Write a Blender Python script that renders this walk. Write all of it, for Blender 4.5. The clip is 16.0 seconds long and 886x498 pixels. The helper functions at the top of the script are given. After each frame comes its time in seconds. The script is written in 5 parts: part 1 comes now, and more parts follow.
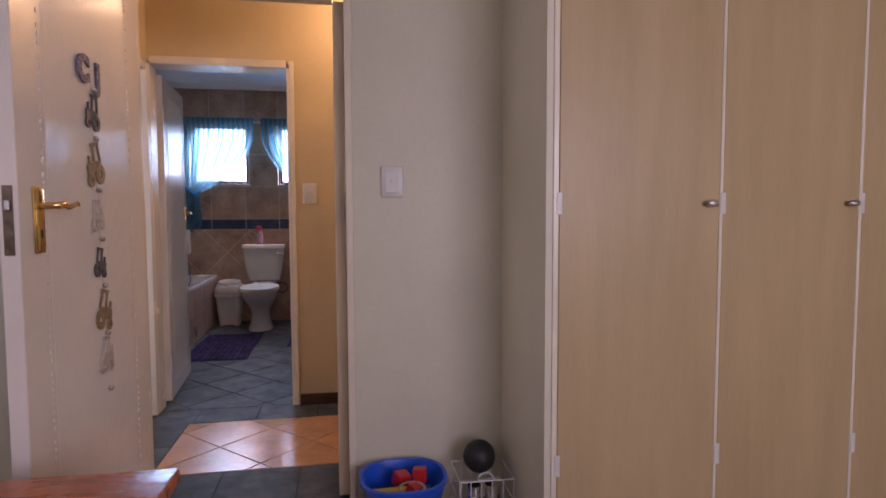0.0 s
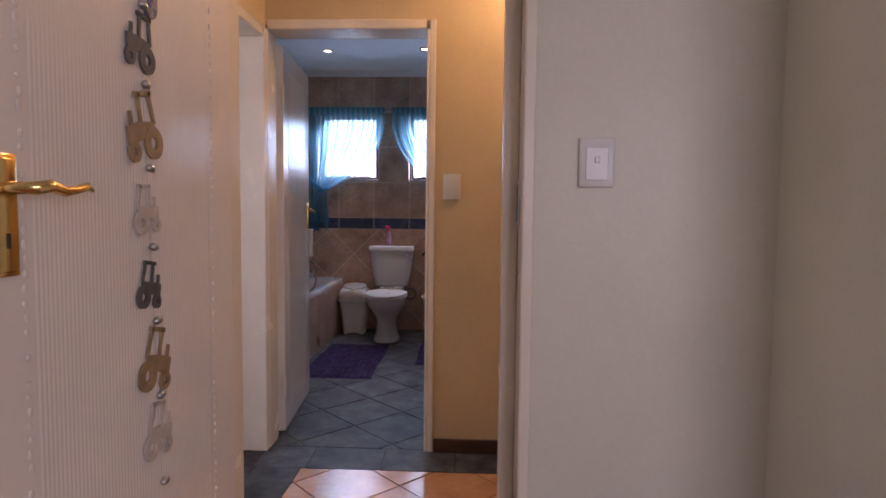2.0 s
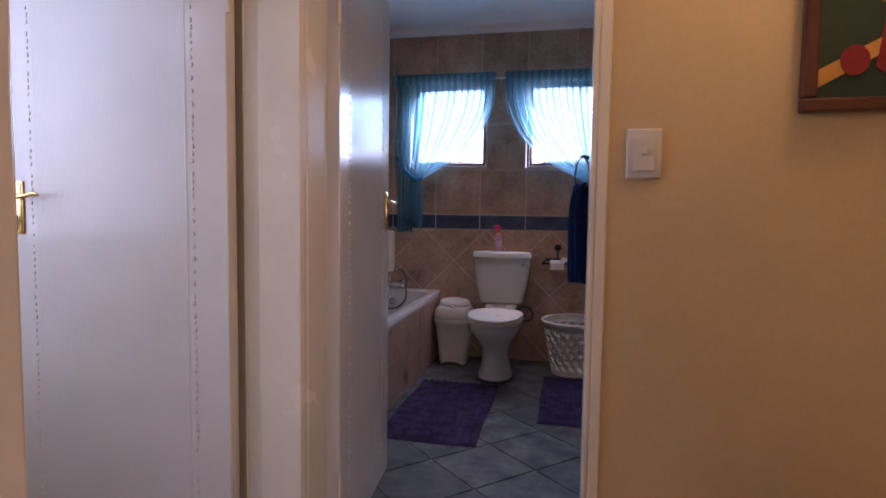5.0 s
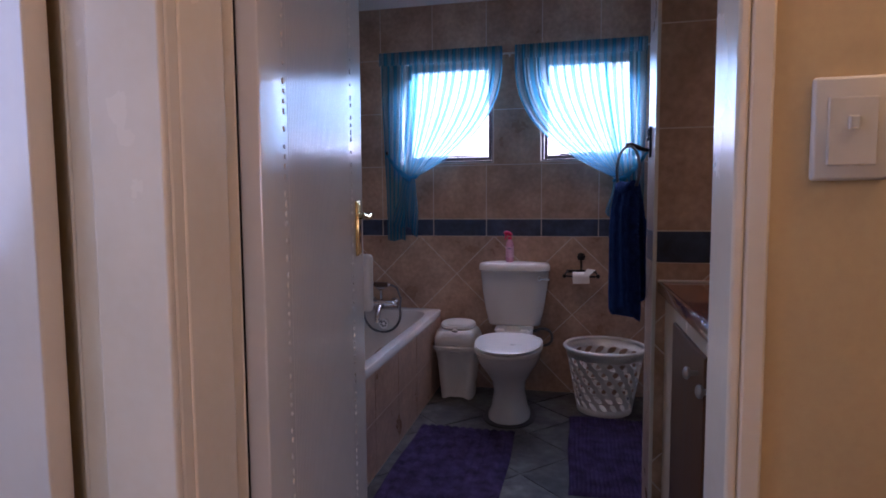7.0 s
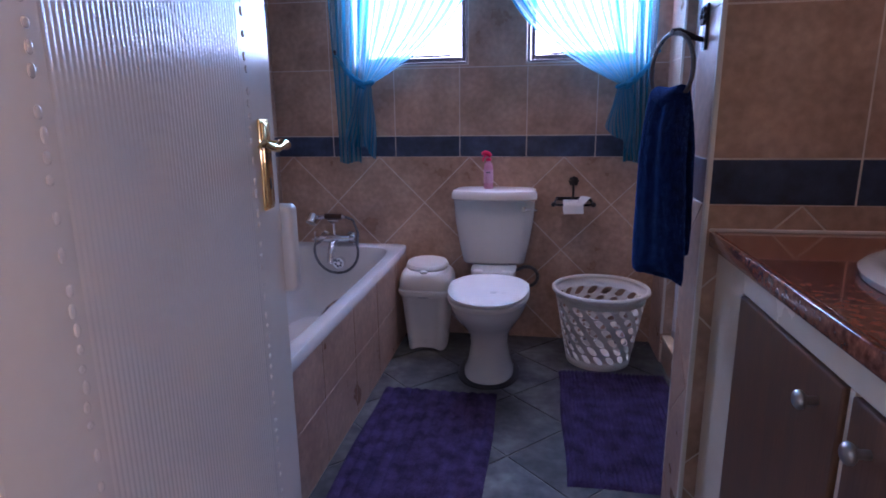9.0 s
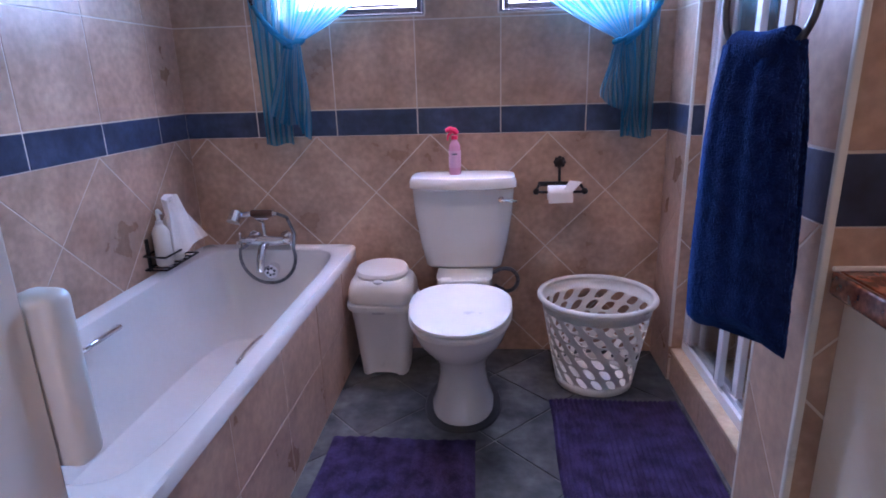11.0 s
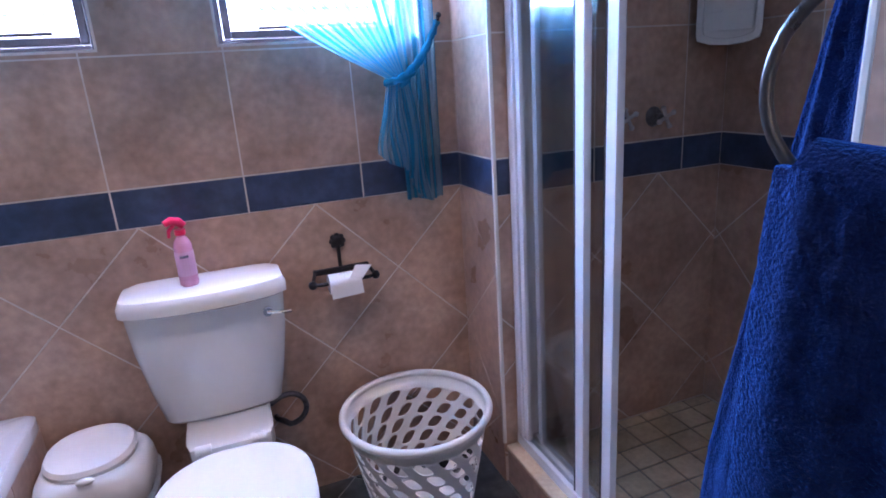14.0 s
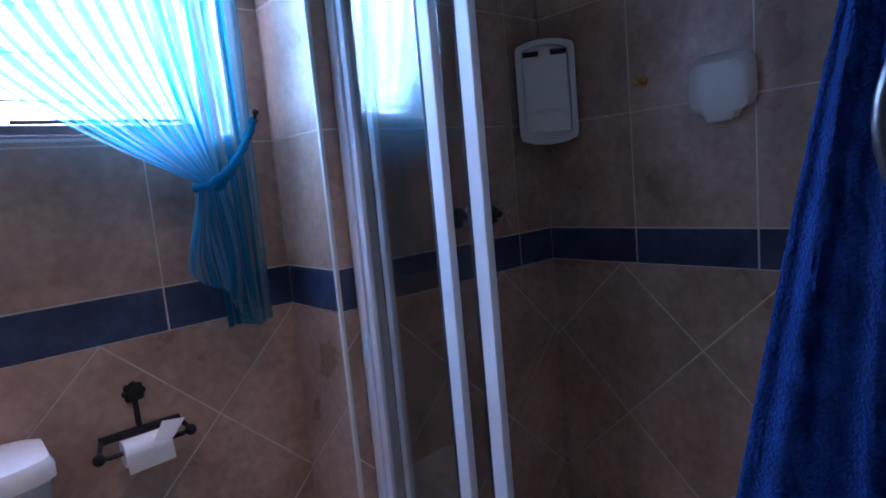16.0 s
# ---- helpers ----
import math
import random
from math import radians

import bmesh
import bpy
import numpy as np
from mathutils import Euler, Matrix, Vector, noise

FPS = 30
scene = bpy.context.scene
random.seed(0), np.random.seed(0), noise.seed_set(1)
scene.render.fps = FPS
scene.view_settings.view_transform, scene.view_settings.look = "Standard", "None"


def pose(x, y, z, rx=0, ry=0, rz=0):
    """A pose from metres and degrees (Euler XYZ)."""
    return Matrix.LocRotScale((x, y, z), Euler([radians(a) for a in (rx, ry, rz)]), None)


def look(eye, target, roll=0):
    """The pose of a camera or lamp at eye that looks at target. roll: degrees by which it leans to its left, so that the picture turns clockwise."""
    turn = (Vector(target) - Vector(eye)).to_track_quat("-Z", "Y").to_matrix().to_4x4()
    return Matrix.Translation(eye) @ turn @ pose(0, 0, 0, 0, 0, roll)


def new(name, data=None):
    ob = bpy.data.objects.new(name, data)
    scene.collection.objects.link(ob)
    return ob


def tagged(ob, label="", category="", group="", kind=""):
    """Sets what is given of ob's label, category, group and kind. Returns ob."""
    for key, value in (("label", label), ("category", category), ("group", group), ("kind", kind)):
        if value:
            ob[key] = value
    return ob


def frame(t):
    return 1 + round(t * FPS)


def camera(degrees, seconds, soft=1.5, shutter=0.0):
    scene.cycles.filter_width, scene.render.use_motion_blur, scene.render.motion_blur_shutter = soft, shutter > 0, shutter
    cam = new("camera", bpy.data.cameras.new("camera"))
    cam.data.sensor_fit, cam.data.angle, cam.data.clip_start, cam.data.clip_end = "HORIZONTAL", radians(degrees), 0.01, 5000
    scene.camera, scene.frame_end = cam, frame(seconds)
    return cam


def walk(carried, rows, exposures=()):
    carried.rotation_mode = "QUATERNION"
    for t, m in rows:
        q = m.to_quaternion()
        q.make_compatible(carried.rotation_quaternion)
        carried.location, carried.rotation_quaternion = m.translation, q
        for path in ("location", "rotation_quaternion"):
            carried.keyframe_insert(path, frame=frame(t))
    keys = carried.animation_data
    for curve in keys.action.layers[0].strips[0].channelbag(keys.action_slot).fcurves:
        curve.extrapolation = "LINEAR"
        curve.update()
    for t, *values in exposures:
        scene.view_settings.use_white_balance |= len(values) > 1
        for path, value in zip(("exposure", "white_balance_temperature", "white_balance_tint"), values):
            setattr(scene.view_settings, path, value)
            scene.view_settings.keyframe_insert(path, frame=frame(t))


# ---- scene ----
cam = camera(75.0, 16.0, 1.8)
PATH = [
    (0, (0.247, -0.459, 1.17), (0.579, 1.51, 1.044), -0.2),
    (0.5, (0.217, -0.263, 1.173), (0.449, 1.719, 1.048), 0.0),
    (1, (0.181, -0.059, 1.166), (0.275, 1.935, 1.041), 0.2),
    (1.5, (0.149, 0.142, 1.164), (0.144, 2.138, 1.038), 0.4),
    (2, (0.115, 0.357, 1.164), (0.031, 2.351, 1.039), 0.6),
    (2.5, (0.085, 0.563, 1.155), (-0.068, 2.553, 1.03), 0.9),
    (3, (0.045, 0.792, 1.146), (-0.192, 2.774, 1.018), 1.3),
    (3.5, (0.013, 0.993, 1.135), (-0.29, 2.966, 1.007), 1.7),
    (4, (-0.03, 1.231, 1.135), (-0.391, 3.193, 1.001), 1.8),
    (4.5, (-0.082, 1.425, 1.136), (-0.488, 3.378, 1.0), 1.4),
    (7, (-0.277, 2.333, 1.202), (-0.709, 4.28, 1.049), -0.4),
    (7.5, (-0.297, 2.475, 1.199), (-0.705, 4.422, 0.992), 0.0),
    (8, (-0.328, 2.632, 1.207), (-0.695, 4.577, 0.924), -0.2),
    (8.5, (-0.357, 2.79, 1.209), (-0.699, 4.727, 0.847), -0.5),
    (9, (-0.405, 2.947, 1.219), (-0.718, 4.869, 0.765), -0.7),
    (11.5, (-0.486, 3.693, 1.224), (-0.603, 5.607, 0.656), -2.1),
    (12, (-0.47, 3.824, 1.214), (-0.497, 5.742, 0.65), -2.6),
    (12.5, (-0.476, 3.948, 1.238), (-0.369, 5.858, 0.655), -3.1),
    (13, (-0.484, 4.065, 1.287), (-0.223, 5.947, 0.661), -3.6),
    (13.5, (-0.503, 4.166, 1.333), (-0.07, 6.019, 0.717), -3.6),
    (14, (-0.518, 4.253, 1.345), (0.152, 6.05, 0.777), -3.9),
    (14.5, (-0.562, 4.331, 1.348), (0.337, 6.042, 0.83), -4.2),
    (15, (-0.55, 4.404, 1.33), (0.498, 6.051, 0.894), -4.7),
    (15.5, (-0.519, 4.469, 1.327), (0.653, 6.041, 0.929), -4.9),
    (16, (-0.512, 4.516, 1.312), (0.794, 6.012, 1.067), -5.2),
]
EXPOSURES = [(0, -0.4, 6450, 41), (4.5, -0.42, 6350, 41), (7, -0.58, 5800, 43), (9, 0.09, 5180, 45), (11.5, 1.02, 5330, 43), (12.5, 1.30, 5280, 43), (14, 1.02, 5130, 37), (15, 0.55, 5040, 33), (16, -0.02, 4930, 33)]
walk(cam, [(t, look(eye, target, roll)) for t, eye, target, roll in PATH], EXPOSURES)

# ---- world, sun, large lights ----
world = bpy.data.worlds.new("sky")
scene.world = world
world.use_nodes = True
wn = world.node_tree
sky = wn.nodes.new("ShaderNodeTexSky")
sky.sky_type, sky.sun_disc, sky.sun_elevation, sky.sun_rotation = "NISHITA", False, radians(40), radians(90)
wn.links.new(sky.outputs["Color"], wn.nodes["Background"].inputs["Color"])
wn.nodes["Background"].inputs["Strength"].default_value = 0.15
sun = new("sun", bpy.data.lights.new("sun", "SUN"))
sun.data.energy, sun.data.angle, sun.data.color = 3.0, radians(0.5), (1.0, 0.95, 0.87)
sun.matrix_world = look((14, 3, 12), (0, 3, 0))


def window_light(name, at, toward, w, h, power, color):
    ob = new(name, bpy.data.lights.new(name, "AREA"))
    ob.data.shape, ob.data.size, ob.data.size_y, ob.data.energy, ob.data.color = "RECTANGLE", w, h, power, color
    ob.matrix_world = look(at, toward)
    return ob


window_light("sky_light_1", (-1.067, 6.20, 1.795), (-0.95, 5.0, 0.7), 0.52, 0.56, 26, (0.80, 0.86, 1.0))
window_light("sky_light_2", (-0.178, 6.20, 1.795), (-0.35, 5.0, 0.7), 0.50, 0.56, 30, (0.80, 0.86, 1.0))
window_light("sky_light_3", (1.85, -2.66, 1.5), (0.6, 1.0, 1.1), 1.8, 1.2, 58, (0.88, 0.92, 1.0))
# added fill from the west, to brighten the cupboard's side panel
window_light("west_fill_light", (-2.36, -0.6, 1.5), (0.8, 1.4, 1.0), 1.5, 1.1, 13, (0.84, 0.91, 1.0))
# added fill in an unseen opening: bluish light on the side room's door and jamb
window_light("side_room_fill", (-2.15, 2.45, 1.5), (-1.0, 2.6, 0.8), 0.75, 1.15, 14, (0.58, 0.76, 1.0))


def spot_lamp(name, at, power, color, size=0.05, spread=120):
    ob = new(name, bpy.data.lights.new(name, "SPOT"))
    ob.data.energy, ob.data.color, ob.data.shadow_soft_size, ob.data.spot_size, ob.data.spot_blend = power, color, size, radians(spread), 0.6
    ob.matrix_world = look(at, (at[0], at[1] + 0.0001, 0))
    return ob


spot_lamp("downlight_beam_1", (-1.08, 5.27, 2.495), 13, (1.0, 0.70, 0.43), 0.03, 84)
spot_lamp("downlight_beam_2", (-0.26, 5.22, 2.495), 20, (1.0, 0.70, 0.43), 0.03, 76)
# added fill with no known source: warms the wall and top by the vanity
spot_lamp("vanity_fill_beam", (0.52, 4.04, 2.495), 14, (1.0, 0.72, 0.46), 0.03, 74)
hall_lamp = new("hall_lamp_light", bpy.data.lights.new("hall_lamp_light", "POINT"))
hall_lamp.data.energy, hall_lamp.data.color, hall_lamp.data.shadow_soft_size = 23, (1.0, 0.72, 0.38), 0.09
hall_lamp.location = (0.56, 2.84, 2.38)

# ---- helpers of this scene ----
V3 = Vector


def link(name, bm, mat, smooth=False):
    me = bpy.data.meshes.new(name)
    bmesh.ops.recalc_face_normals(bm, faces=bm.faces)
    bm.to_mesh(me)
    bm.free()
    me.materials.append(mat)
    if smooth:
        for p in me.polygons:
            p.use_smooth = True
        me.set_sharp_from_angle(angle=radians(38))
    return new(name, me)


def thing(name, loc, label, category, group="", kind=""):
    """An empty at the base of a thing; its parts are meshes in world places."""
    ob = new(name)
    ob.location = loc
    ob.empty_display_size = 0.05
    return tagged(ob, label, category, group, kind)


def part(name, bm, mat, parent, label="", smooth=False):
    ob = link(name, bm, mat, smooth)
    base = Matrix.Translation(parent.location)
    up = parent.parent
    while up:
        base = Matrix.Translation(up.location) @ parent.matrix_parent_inverse @ base
        up = up.parent
    ob.parent = parent
    ob.matrix_parent_inverse = base.inverted()
    return tagged(ob, label)


def whole(name, bm, mat, label, category, group="", kind="", smooth=False):
    return tagged(link(name, bm, mat, smooth), label, category, group, kind)


def box(x0, y0, z0, x1, y1, z1, bev=0.0, seg=2, bm=None):
    out = bm or bmesh.new()
    m = Matrix.LocRotScale(((x0 + x1) / 2, (y0 + y1) / 2, (z0 + z1) / 2), None, (abs(x1 - x0), abs(y1 - y0), abs(z1 - z0)))
    r = bmesh.ops.create_cube(out, size=1, matrix=m)
    if bev:
        edges = list({e for v in r["verts"] for e in v.link_edges})
        bmesh.ops.bevel(out, geom=edges, offset=bev, segments=seg, profile=0.5, affect="EDGES")
    return out


def spin(bm, m, verts=None):
    bmesh.ops.transform(bm, matrix=m, verts=verts or bm.verts)
    return bm


def cyl(p0, p1, r, seg=16, r2=None, bm=None):
    out = bm or bmesh.new()
    a, b = V3(p0), V3(p1)
    m = Matrix.Translation((a + b) / 2) @ (b - a).to_track_quat("Z", "Y").to_matrix().to_4x4()
    bmesh.ops.create_cone(out, cap_ends=True, segments=seg, radius1=r, radius2=r if r2 is None else r2, depth=(b - a).length, matrix=m)
    return out


def ball(c, rx, ry=None, rz=None, seg=16, bm=None):
    out = bm or bmesh.new()
    m = Matrix.LocRotScale(c, None, (rx, ry or rx, rz or rx))
    bmesh.ops.create_uvsphere(out, u_segments=seg, v_segments=max(6, seg // 2), radius=1, matrix=m)
    return out


def loft(rings, close=False, cap0=True, cap1=True, bm=None):
    """Joins rings of equally many points into a skin."""
    out = bm or bmesh.new()
    rows = [[out.verts.new(p) for p in r] for r in rings]
    n = len(rows[0])
    pairs = list(zip(rows, rows[1:])) + ([(rows[-1], rows[0])] if close else [])
    for a, b in pairs:
        for i in range(n):
            j = (i + 1) % n
            out.faces.new((a[i], a[j], b[j], b[i]))
    if not close:
        if cap0:
            out.faces.new(rows[0])
        if cap1:
            out.faces.new(rows[-1])
    return out


def oval(cx, cy, z, rx, ry, n=28, power=2.0, front=None):
    """A ring, round or squarish; front: another reach to -y."""
    pts = []
    for i in range(n):
        a = 2 * math.pi * i / n
        c, s = math.cos(a), math.sin(a)
        k = (abs(c) ** power + abs(s) ** power) ** (-1 / power)
        pts.append((cx + rx * c * k, cy + (front if front and s < 0 else ry) * s * k, z))
    return pts


def sweep(points, r, seg=8, close=False, bm=None):
    """A round bar along points; r is one radius or one per point."""
    pts = [V3(p) for p in points]
    rings, side = [], None
    n = len(pts)
    for i, p in enumerate(pts):
        t = (pts[(i + 1) % n] if close or i < n - 1 else p) - (pts[i - 1] if close or i > 0 else p)
        t.normalize()
        if side is None:
            side = t.orthogonal().normalized()
        side = (side - t * side.dot(t)).normalized()
        up = t.cross(side)
        rad = r[i] if isinstance(r, (list, tuple)) else r
        rings.append([p + rad * (math.cos(2 * math.pi * k / seg) * side + math.sin(2 * math.pi * k / seg) * up) for k in range(seg)])
    return loft(rings, close, bm=bm)


def arc(c, r, a0, a1, n, plane="xz"):
    out = []
    for i in range(n):
        a = radians(a0 + (a1 - a0) * i / (n - 1))
        u, v = r * math.cos(a), r * math.sin(a)
        out.append({"xz": (c[0] + u, c[1], c[2] + v), "yz": (c[0], c[1] + u, c[2] + v), "xy": (c[0] + u, c[1] + v, c[2])}[plane])
    return out


def plate(outline, depth, to3d, bm=None):
    """A flat shape of uv points, depth thick; to3d(u, v, w) places it."""
    return loft([[to3d(u, v, 0) for u, v in outline], [to3d(u, v, depth) for u, v in outline]], bm=bm)


# ---- materials ----
def mat(name, color, rough=0.5, metal=0.0, var=0.12, scale=6.0, bump=0.0, bscale=60.0, color2=None, detail=6, spec=0.5, coat=0.0, objvar=0.0, stretch=None, rvar=0.08):
    m = bpy.data.materials.new(name)
    m.use_nodes = True
    nt = m.node_tree
    b = nt.nodes["Principled BSDF"]
    b.inputs["Roughness"].default_value, b.inputs["Metallic"].default_value = rough, metal
    b.inputs["Specular IOR Level"].default_value, b.inputs["Coat Weight"].default_value = spec, coat
    tc = nt.nodes.new("ShaderNodeTexCoord")
    mp = nt.nodes.new("ShaderNodeMapping")
    nt.links.new(tc.outputs["Object"], mp.inputs["Vector"])
    if stretch:
        mp.inputs["Scale"].default_value = stretch
    n1 = nt.nodes.new("ShaderNodeTexNoise")
    n1.inputs["Scale"].default_value, n1.inputs["Detail"].default_value = scale, detail
    nt.links.new(mp.outputs["Vector"], n1.inputs["Vector"])
    n2 = nt.nodes.new("ShaderNodeTexNoise")
    n2.inputs["Scale"].default_value, n2.inputs["Detail"].default_value = bscale, 4
    nt.links.new(mp.outputs["Vector"], n2.inputs["Vector"])
    ramp = nt.nodes.new("ShaderNodeValToRGB")
    c = V3(color)
    c2 = V3(color2) if color2 else c * (1 + var)
    lo = c * (1 - var)
    ramp.color_ramp.elements[0].position, ramp.color_ramp.elements[1].position = 0.32, 0.68
    ramp.color_ramp.elements[0].color, ramp.color_ramp.elements[1].color = (*lo, 1), (*c2, 1)
    nt.links.new(n1.outputs["Fac"], ramp.inputs["Fac"])
    last = ramp.outputs["Color"]
    mx = nt.nodes.new("ShaderNodeMix")
    mx.data_type, mx.blend_type = "RGBA", "OVERLAY"
    mx.inputs["Factor"].default_value = min(0.6, var * 1.5)
    nt.links.new(last, mx.inputs["A"])
    nt.links.new(n2.outputs["Fac"], mx.inputs["B"])
    last = mx.outputs["Result"]
    if objvar:
        oi = nt.nodes.new("ShaderNodeObjectInfo")
        mr = nt.nodes.new("ShaderNodeMapRange")
        mr.inputs["To Min"].default_value, mr.inputs["To Max"].default_value = 1 - objvar, 1 + objvar
        nt.links.new(oi.outputs["Random"], mr.inputs["Value"])
        hs = nt.nodes.new("ShaderNodeHueSaturation")
        nt.links.new(mr.outputs["Result"], hs.inputs["Value"])
        nt.links.new(last, hs.inputs["Color"])
        last = hs.outputs["Color"]
    nt.links.new(last, b.inputs["Base Color"])
    rr = nt.nodes.new("ShaderNodeMapRange")
    rr.inputs["To Min"].default_value, rr.inputs["To Max"].default_value = max(0.02, rough - rvar), min(1, rough + rvar)
    nt.links.new(n1.outputs["Fac"], rr.inputs["Value"])
    nt.links.new(rr.outputs["Result"], b.inputs["Roughness"])
    if bump:
        bp = nt.nodes.new("ShaderNodeBump")
        bp.inputs["Strength"].default_value, bp.inputs["Distance"].default_value = bump, 0.004
        nt.links.new(n2.outputs["Fac"], bp.inputs["Height"])
        nt.links.new(bp.outputs["Normal"], b.inputs["Normal"])
    return m


M_TILE = mat("beige_wall_tile", (0.43, 0.275, 0.19), 0.3, var=0.2, scale=5, bump=0.05, bscale=40, color2=(0.53, 0.362, 0.258), objvar=0.06)
M_BAND = mat("blue_slate_band_tile", (0.028, 0.042, 0.085), 0.34, var=0.35, scale=9, bump=0.3, bscale=35, color2=(0.05, 0.075, 0.14), objvar=0.1)
M_GROUT = mat("pale_grout", (0.64, 0.56, 0.48), 0.85, var=0.12, scale=12, bump=0.2, bscale=120)
M_SLATE = mat("dark_slate_floor_tile", (0.048, 0.053, 0.060), 0.52, var=0.45, scale=7, bump=0.5, bscale=24, color2=(0.115, 0.120, 0.115), objvar=0.2, spec=0.22)
M_FGROUT = mat("grey_floor_grout", (0.17, 0.165, 0.155), 0.9, var=0.45, scale=9)
M_TERRA = mat("terracotta_floor_tile", (0.56, 0.27, 0.115), 0.22, var=0.15, scale=5, bump=0.08, bscale=30, color2=(0.64, 0.33, 0.15), objvar=0.08)
M_DGROUT = mat("dark_floor_grout", (0.06, 0.045, 0.04), 0.9, var=0.2, scale=15)
M_HALL = mat("warm_yellow_wall_paint", (0.66, 0.50, 0.28), 0.42, var=0.06, scale=2.2, bump=0.06, bscale=90)
M_BED = mat("cream_wall_paint", (0.68, 0.635, 0.49), 0.45, var=0.06, scale=2.0, bump=0.06, bscale=90)
M_CEIL = mat("white_ceiling_paint", (0.78, 0.77, 0.76), 0.7, var=0.04, scale=3, bump=0.04, bscale=80)
M_GLOSS = mat("white_gloss_door_paint", (0.79, 0.72, 0.635), 0.17, var=0.05, scale=3, bump=0.012, bscale=50, coat=0.2)
M_FRAME = mat("cream_door_frame_paint", (0.80, 0.70, 0.55), 0.25, var=0.06, scale=4, bump=0.05, bscale=60)
M_CUP = mat("pale_limed_wood", (0.50, 0.36, 0.18), 0.38, var=0.05, scale=2.4, bump=0.05, bscale=30, stretch=(5, 5, 0.5), color2=(0.555, 0.40, 0.21))
M_WHITE = mat("white_plastic", (0.70, 0.67, 0.61), 0.3, var=0.04, scale=8)
M_PORC = mat("white_glazed_porcelain", (0.69, 0.67, 0.63), 0.08, var=0.03, scale=4, coat=0.4)
M_BATH = mat("white_bath_enamel", (0.64, 0.625, 0.60), 0.2, var=0.04, scale=4, coat=0.2)
M_BRASS = mat("polished_brass", (0.80, 0.56, 0.22), 0.16, 1.0, var=0.12, scale=20, bump=0.05)
M_CHROME = mat("chrome", (0.78, 0.78, 0.8), 0.1, 1.0, var=0.05, scale=20)
M_STEEL = mat("brushed_steel", (0.52, 0.5, 0.48), 0.35, 1.0, var=0.1, scale=30)
M_BRONZE = mat("dark_bronze", (0.16, 0.11, 0.075), 0.4, 0.9, var=0.25, scale=30)
M_RING = mat("dark_pewter", (0.13, 0.125, 0.125), 0.3, 0.9, var=0.2, scale=25, bump=0.15)
M_GOWN = mat("dark_navy_cotton", (0.012, 0.013, 0.024), 0.9, var=0.3, scale=14, bump=0.4, bscale=200, spec=0.1)
M_IRON = mat("black_wrought_iron", (0.02, 0.018, 0.018), 0.42, 0.6, var=0.25, scale=25, bump=0.2)
M_DARKWOOD = mat("dark_stained_wood", (0.075, 0.035, 0.02), 0.35, var=0.3, scale=8, bump=0.15, bscale=50, stretch=(1, 6, 6))
M_REDWOOD = mat("orange_red_varnished_wood", (0.46, 0.11, 0.032), 0.28, var=0.25, scale=5, bump=0.08, bscale=40, stretch=(1, 5, 5), coat=0.3)
M_ALU = mat("white_powder_coated_aluminium", (0.74, 0.74, 0.76), 0.3, var=0.04, scale=6)
M_RUBBER = mat("dark_rubber_seal", (0.03, 0.03, 0.032), 0.6, var=0.2, scale=20)
M_MARBLE = mat("cream_sill_tile", (0.62, 0.48, 0.31), 0.3, var=0.2, scale=8, bump=0.05)
M_MOSAIC = mat("beige_shower_mosaic", (0.46, 0.37, 0.24), 0.4, var=0.2, scale=8, bump=0.1, objvar=0.15)
M_GRANITE = mat("red_brown_granite", (0.20, 0.062, 0.034), 0.12, var=0.4, scale=70, bump=0.0, bscale=160, color2=(0.34, 0.13, 0.075), coat=0.4)
M_VANWOOD = mat("brown_vanity_door", (0.155, 0.080, 0.045), 0.42, var=0.15, scale=4, bump=0.06, bscale=40, stretch=(6, 6, 0.6))
M_TOWEL = mat("royal_blue_terry", (0.011, 0.019, 0.082), 0.95, var=0.3, scale=45, bump=0.9, bscale=300, color2=(0.017, 0.031, 0.120), spec=0.05)
TOWEL_SKIN = M_TOWEL.node_tree.nodes["Principled BSDF"].inputs
TOWEL_SKIN["Sheen Weight"].default_value, TOWEL_SKIN["Sheen Roughness"].default_value, TOWEL_SKIN["Sheen Tint"].default_value = 0.55, 0.45, (0.07, 0.25, 0.8, 1)
M_MAT = mat("purple_bath_mat", (0.036, 0.025, 0.070), 0.95, var=0.4, scale=16, bump=1.0, bscale=180, color2=(0.066, 0.046, 0.118), spec=0.1)
M_WINDOW = mat("dark_window_paint", (0.03, 0.026, 0.03), 0.35, var=0.25, scale=12, bump=0.1)
# shade of closed insides and slots, given as a near-black colour
M_DARK = mat("inside_shade", (0.02, 0.018, 0.016), 0.8, var=0.2)
# rubber, and also the painted darkness of small holes
M_BLACK = mat("black_rubber_and_hole_shade", (0.015, 0.015, 0.016), 0.5, var=0.2)
M_LILAC = mat("plain_bedroom_floor_tile", (0.26, 0.19, 0.14), 0.4, var=0.2, scale=5)


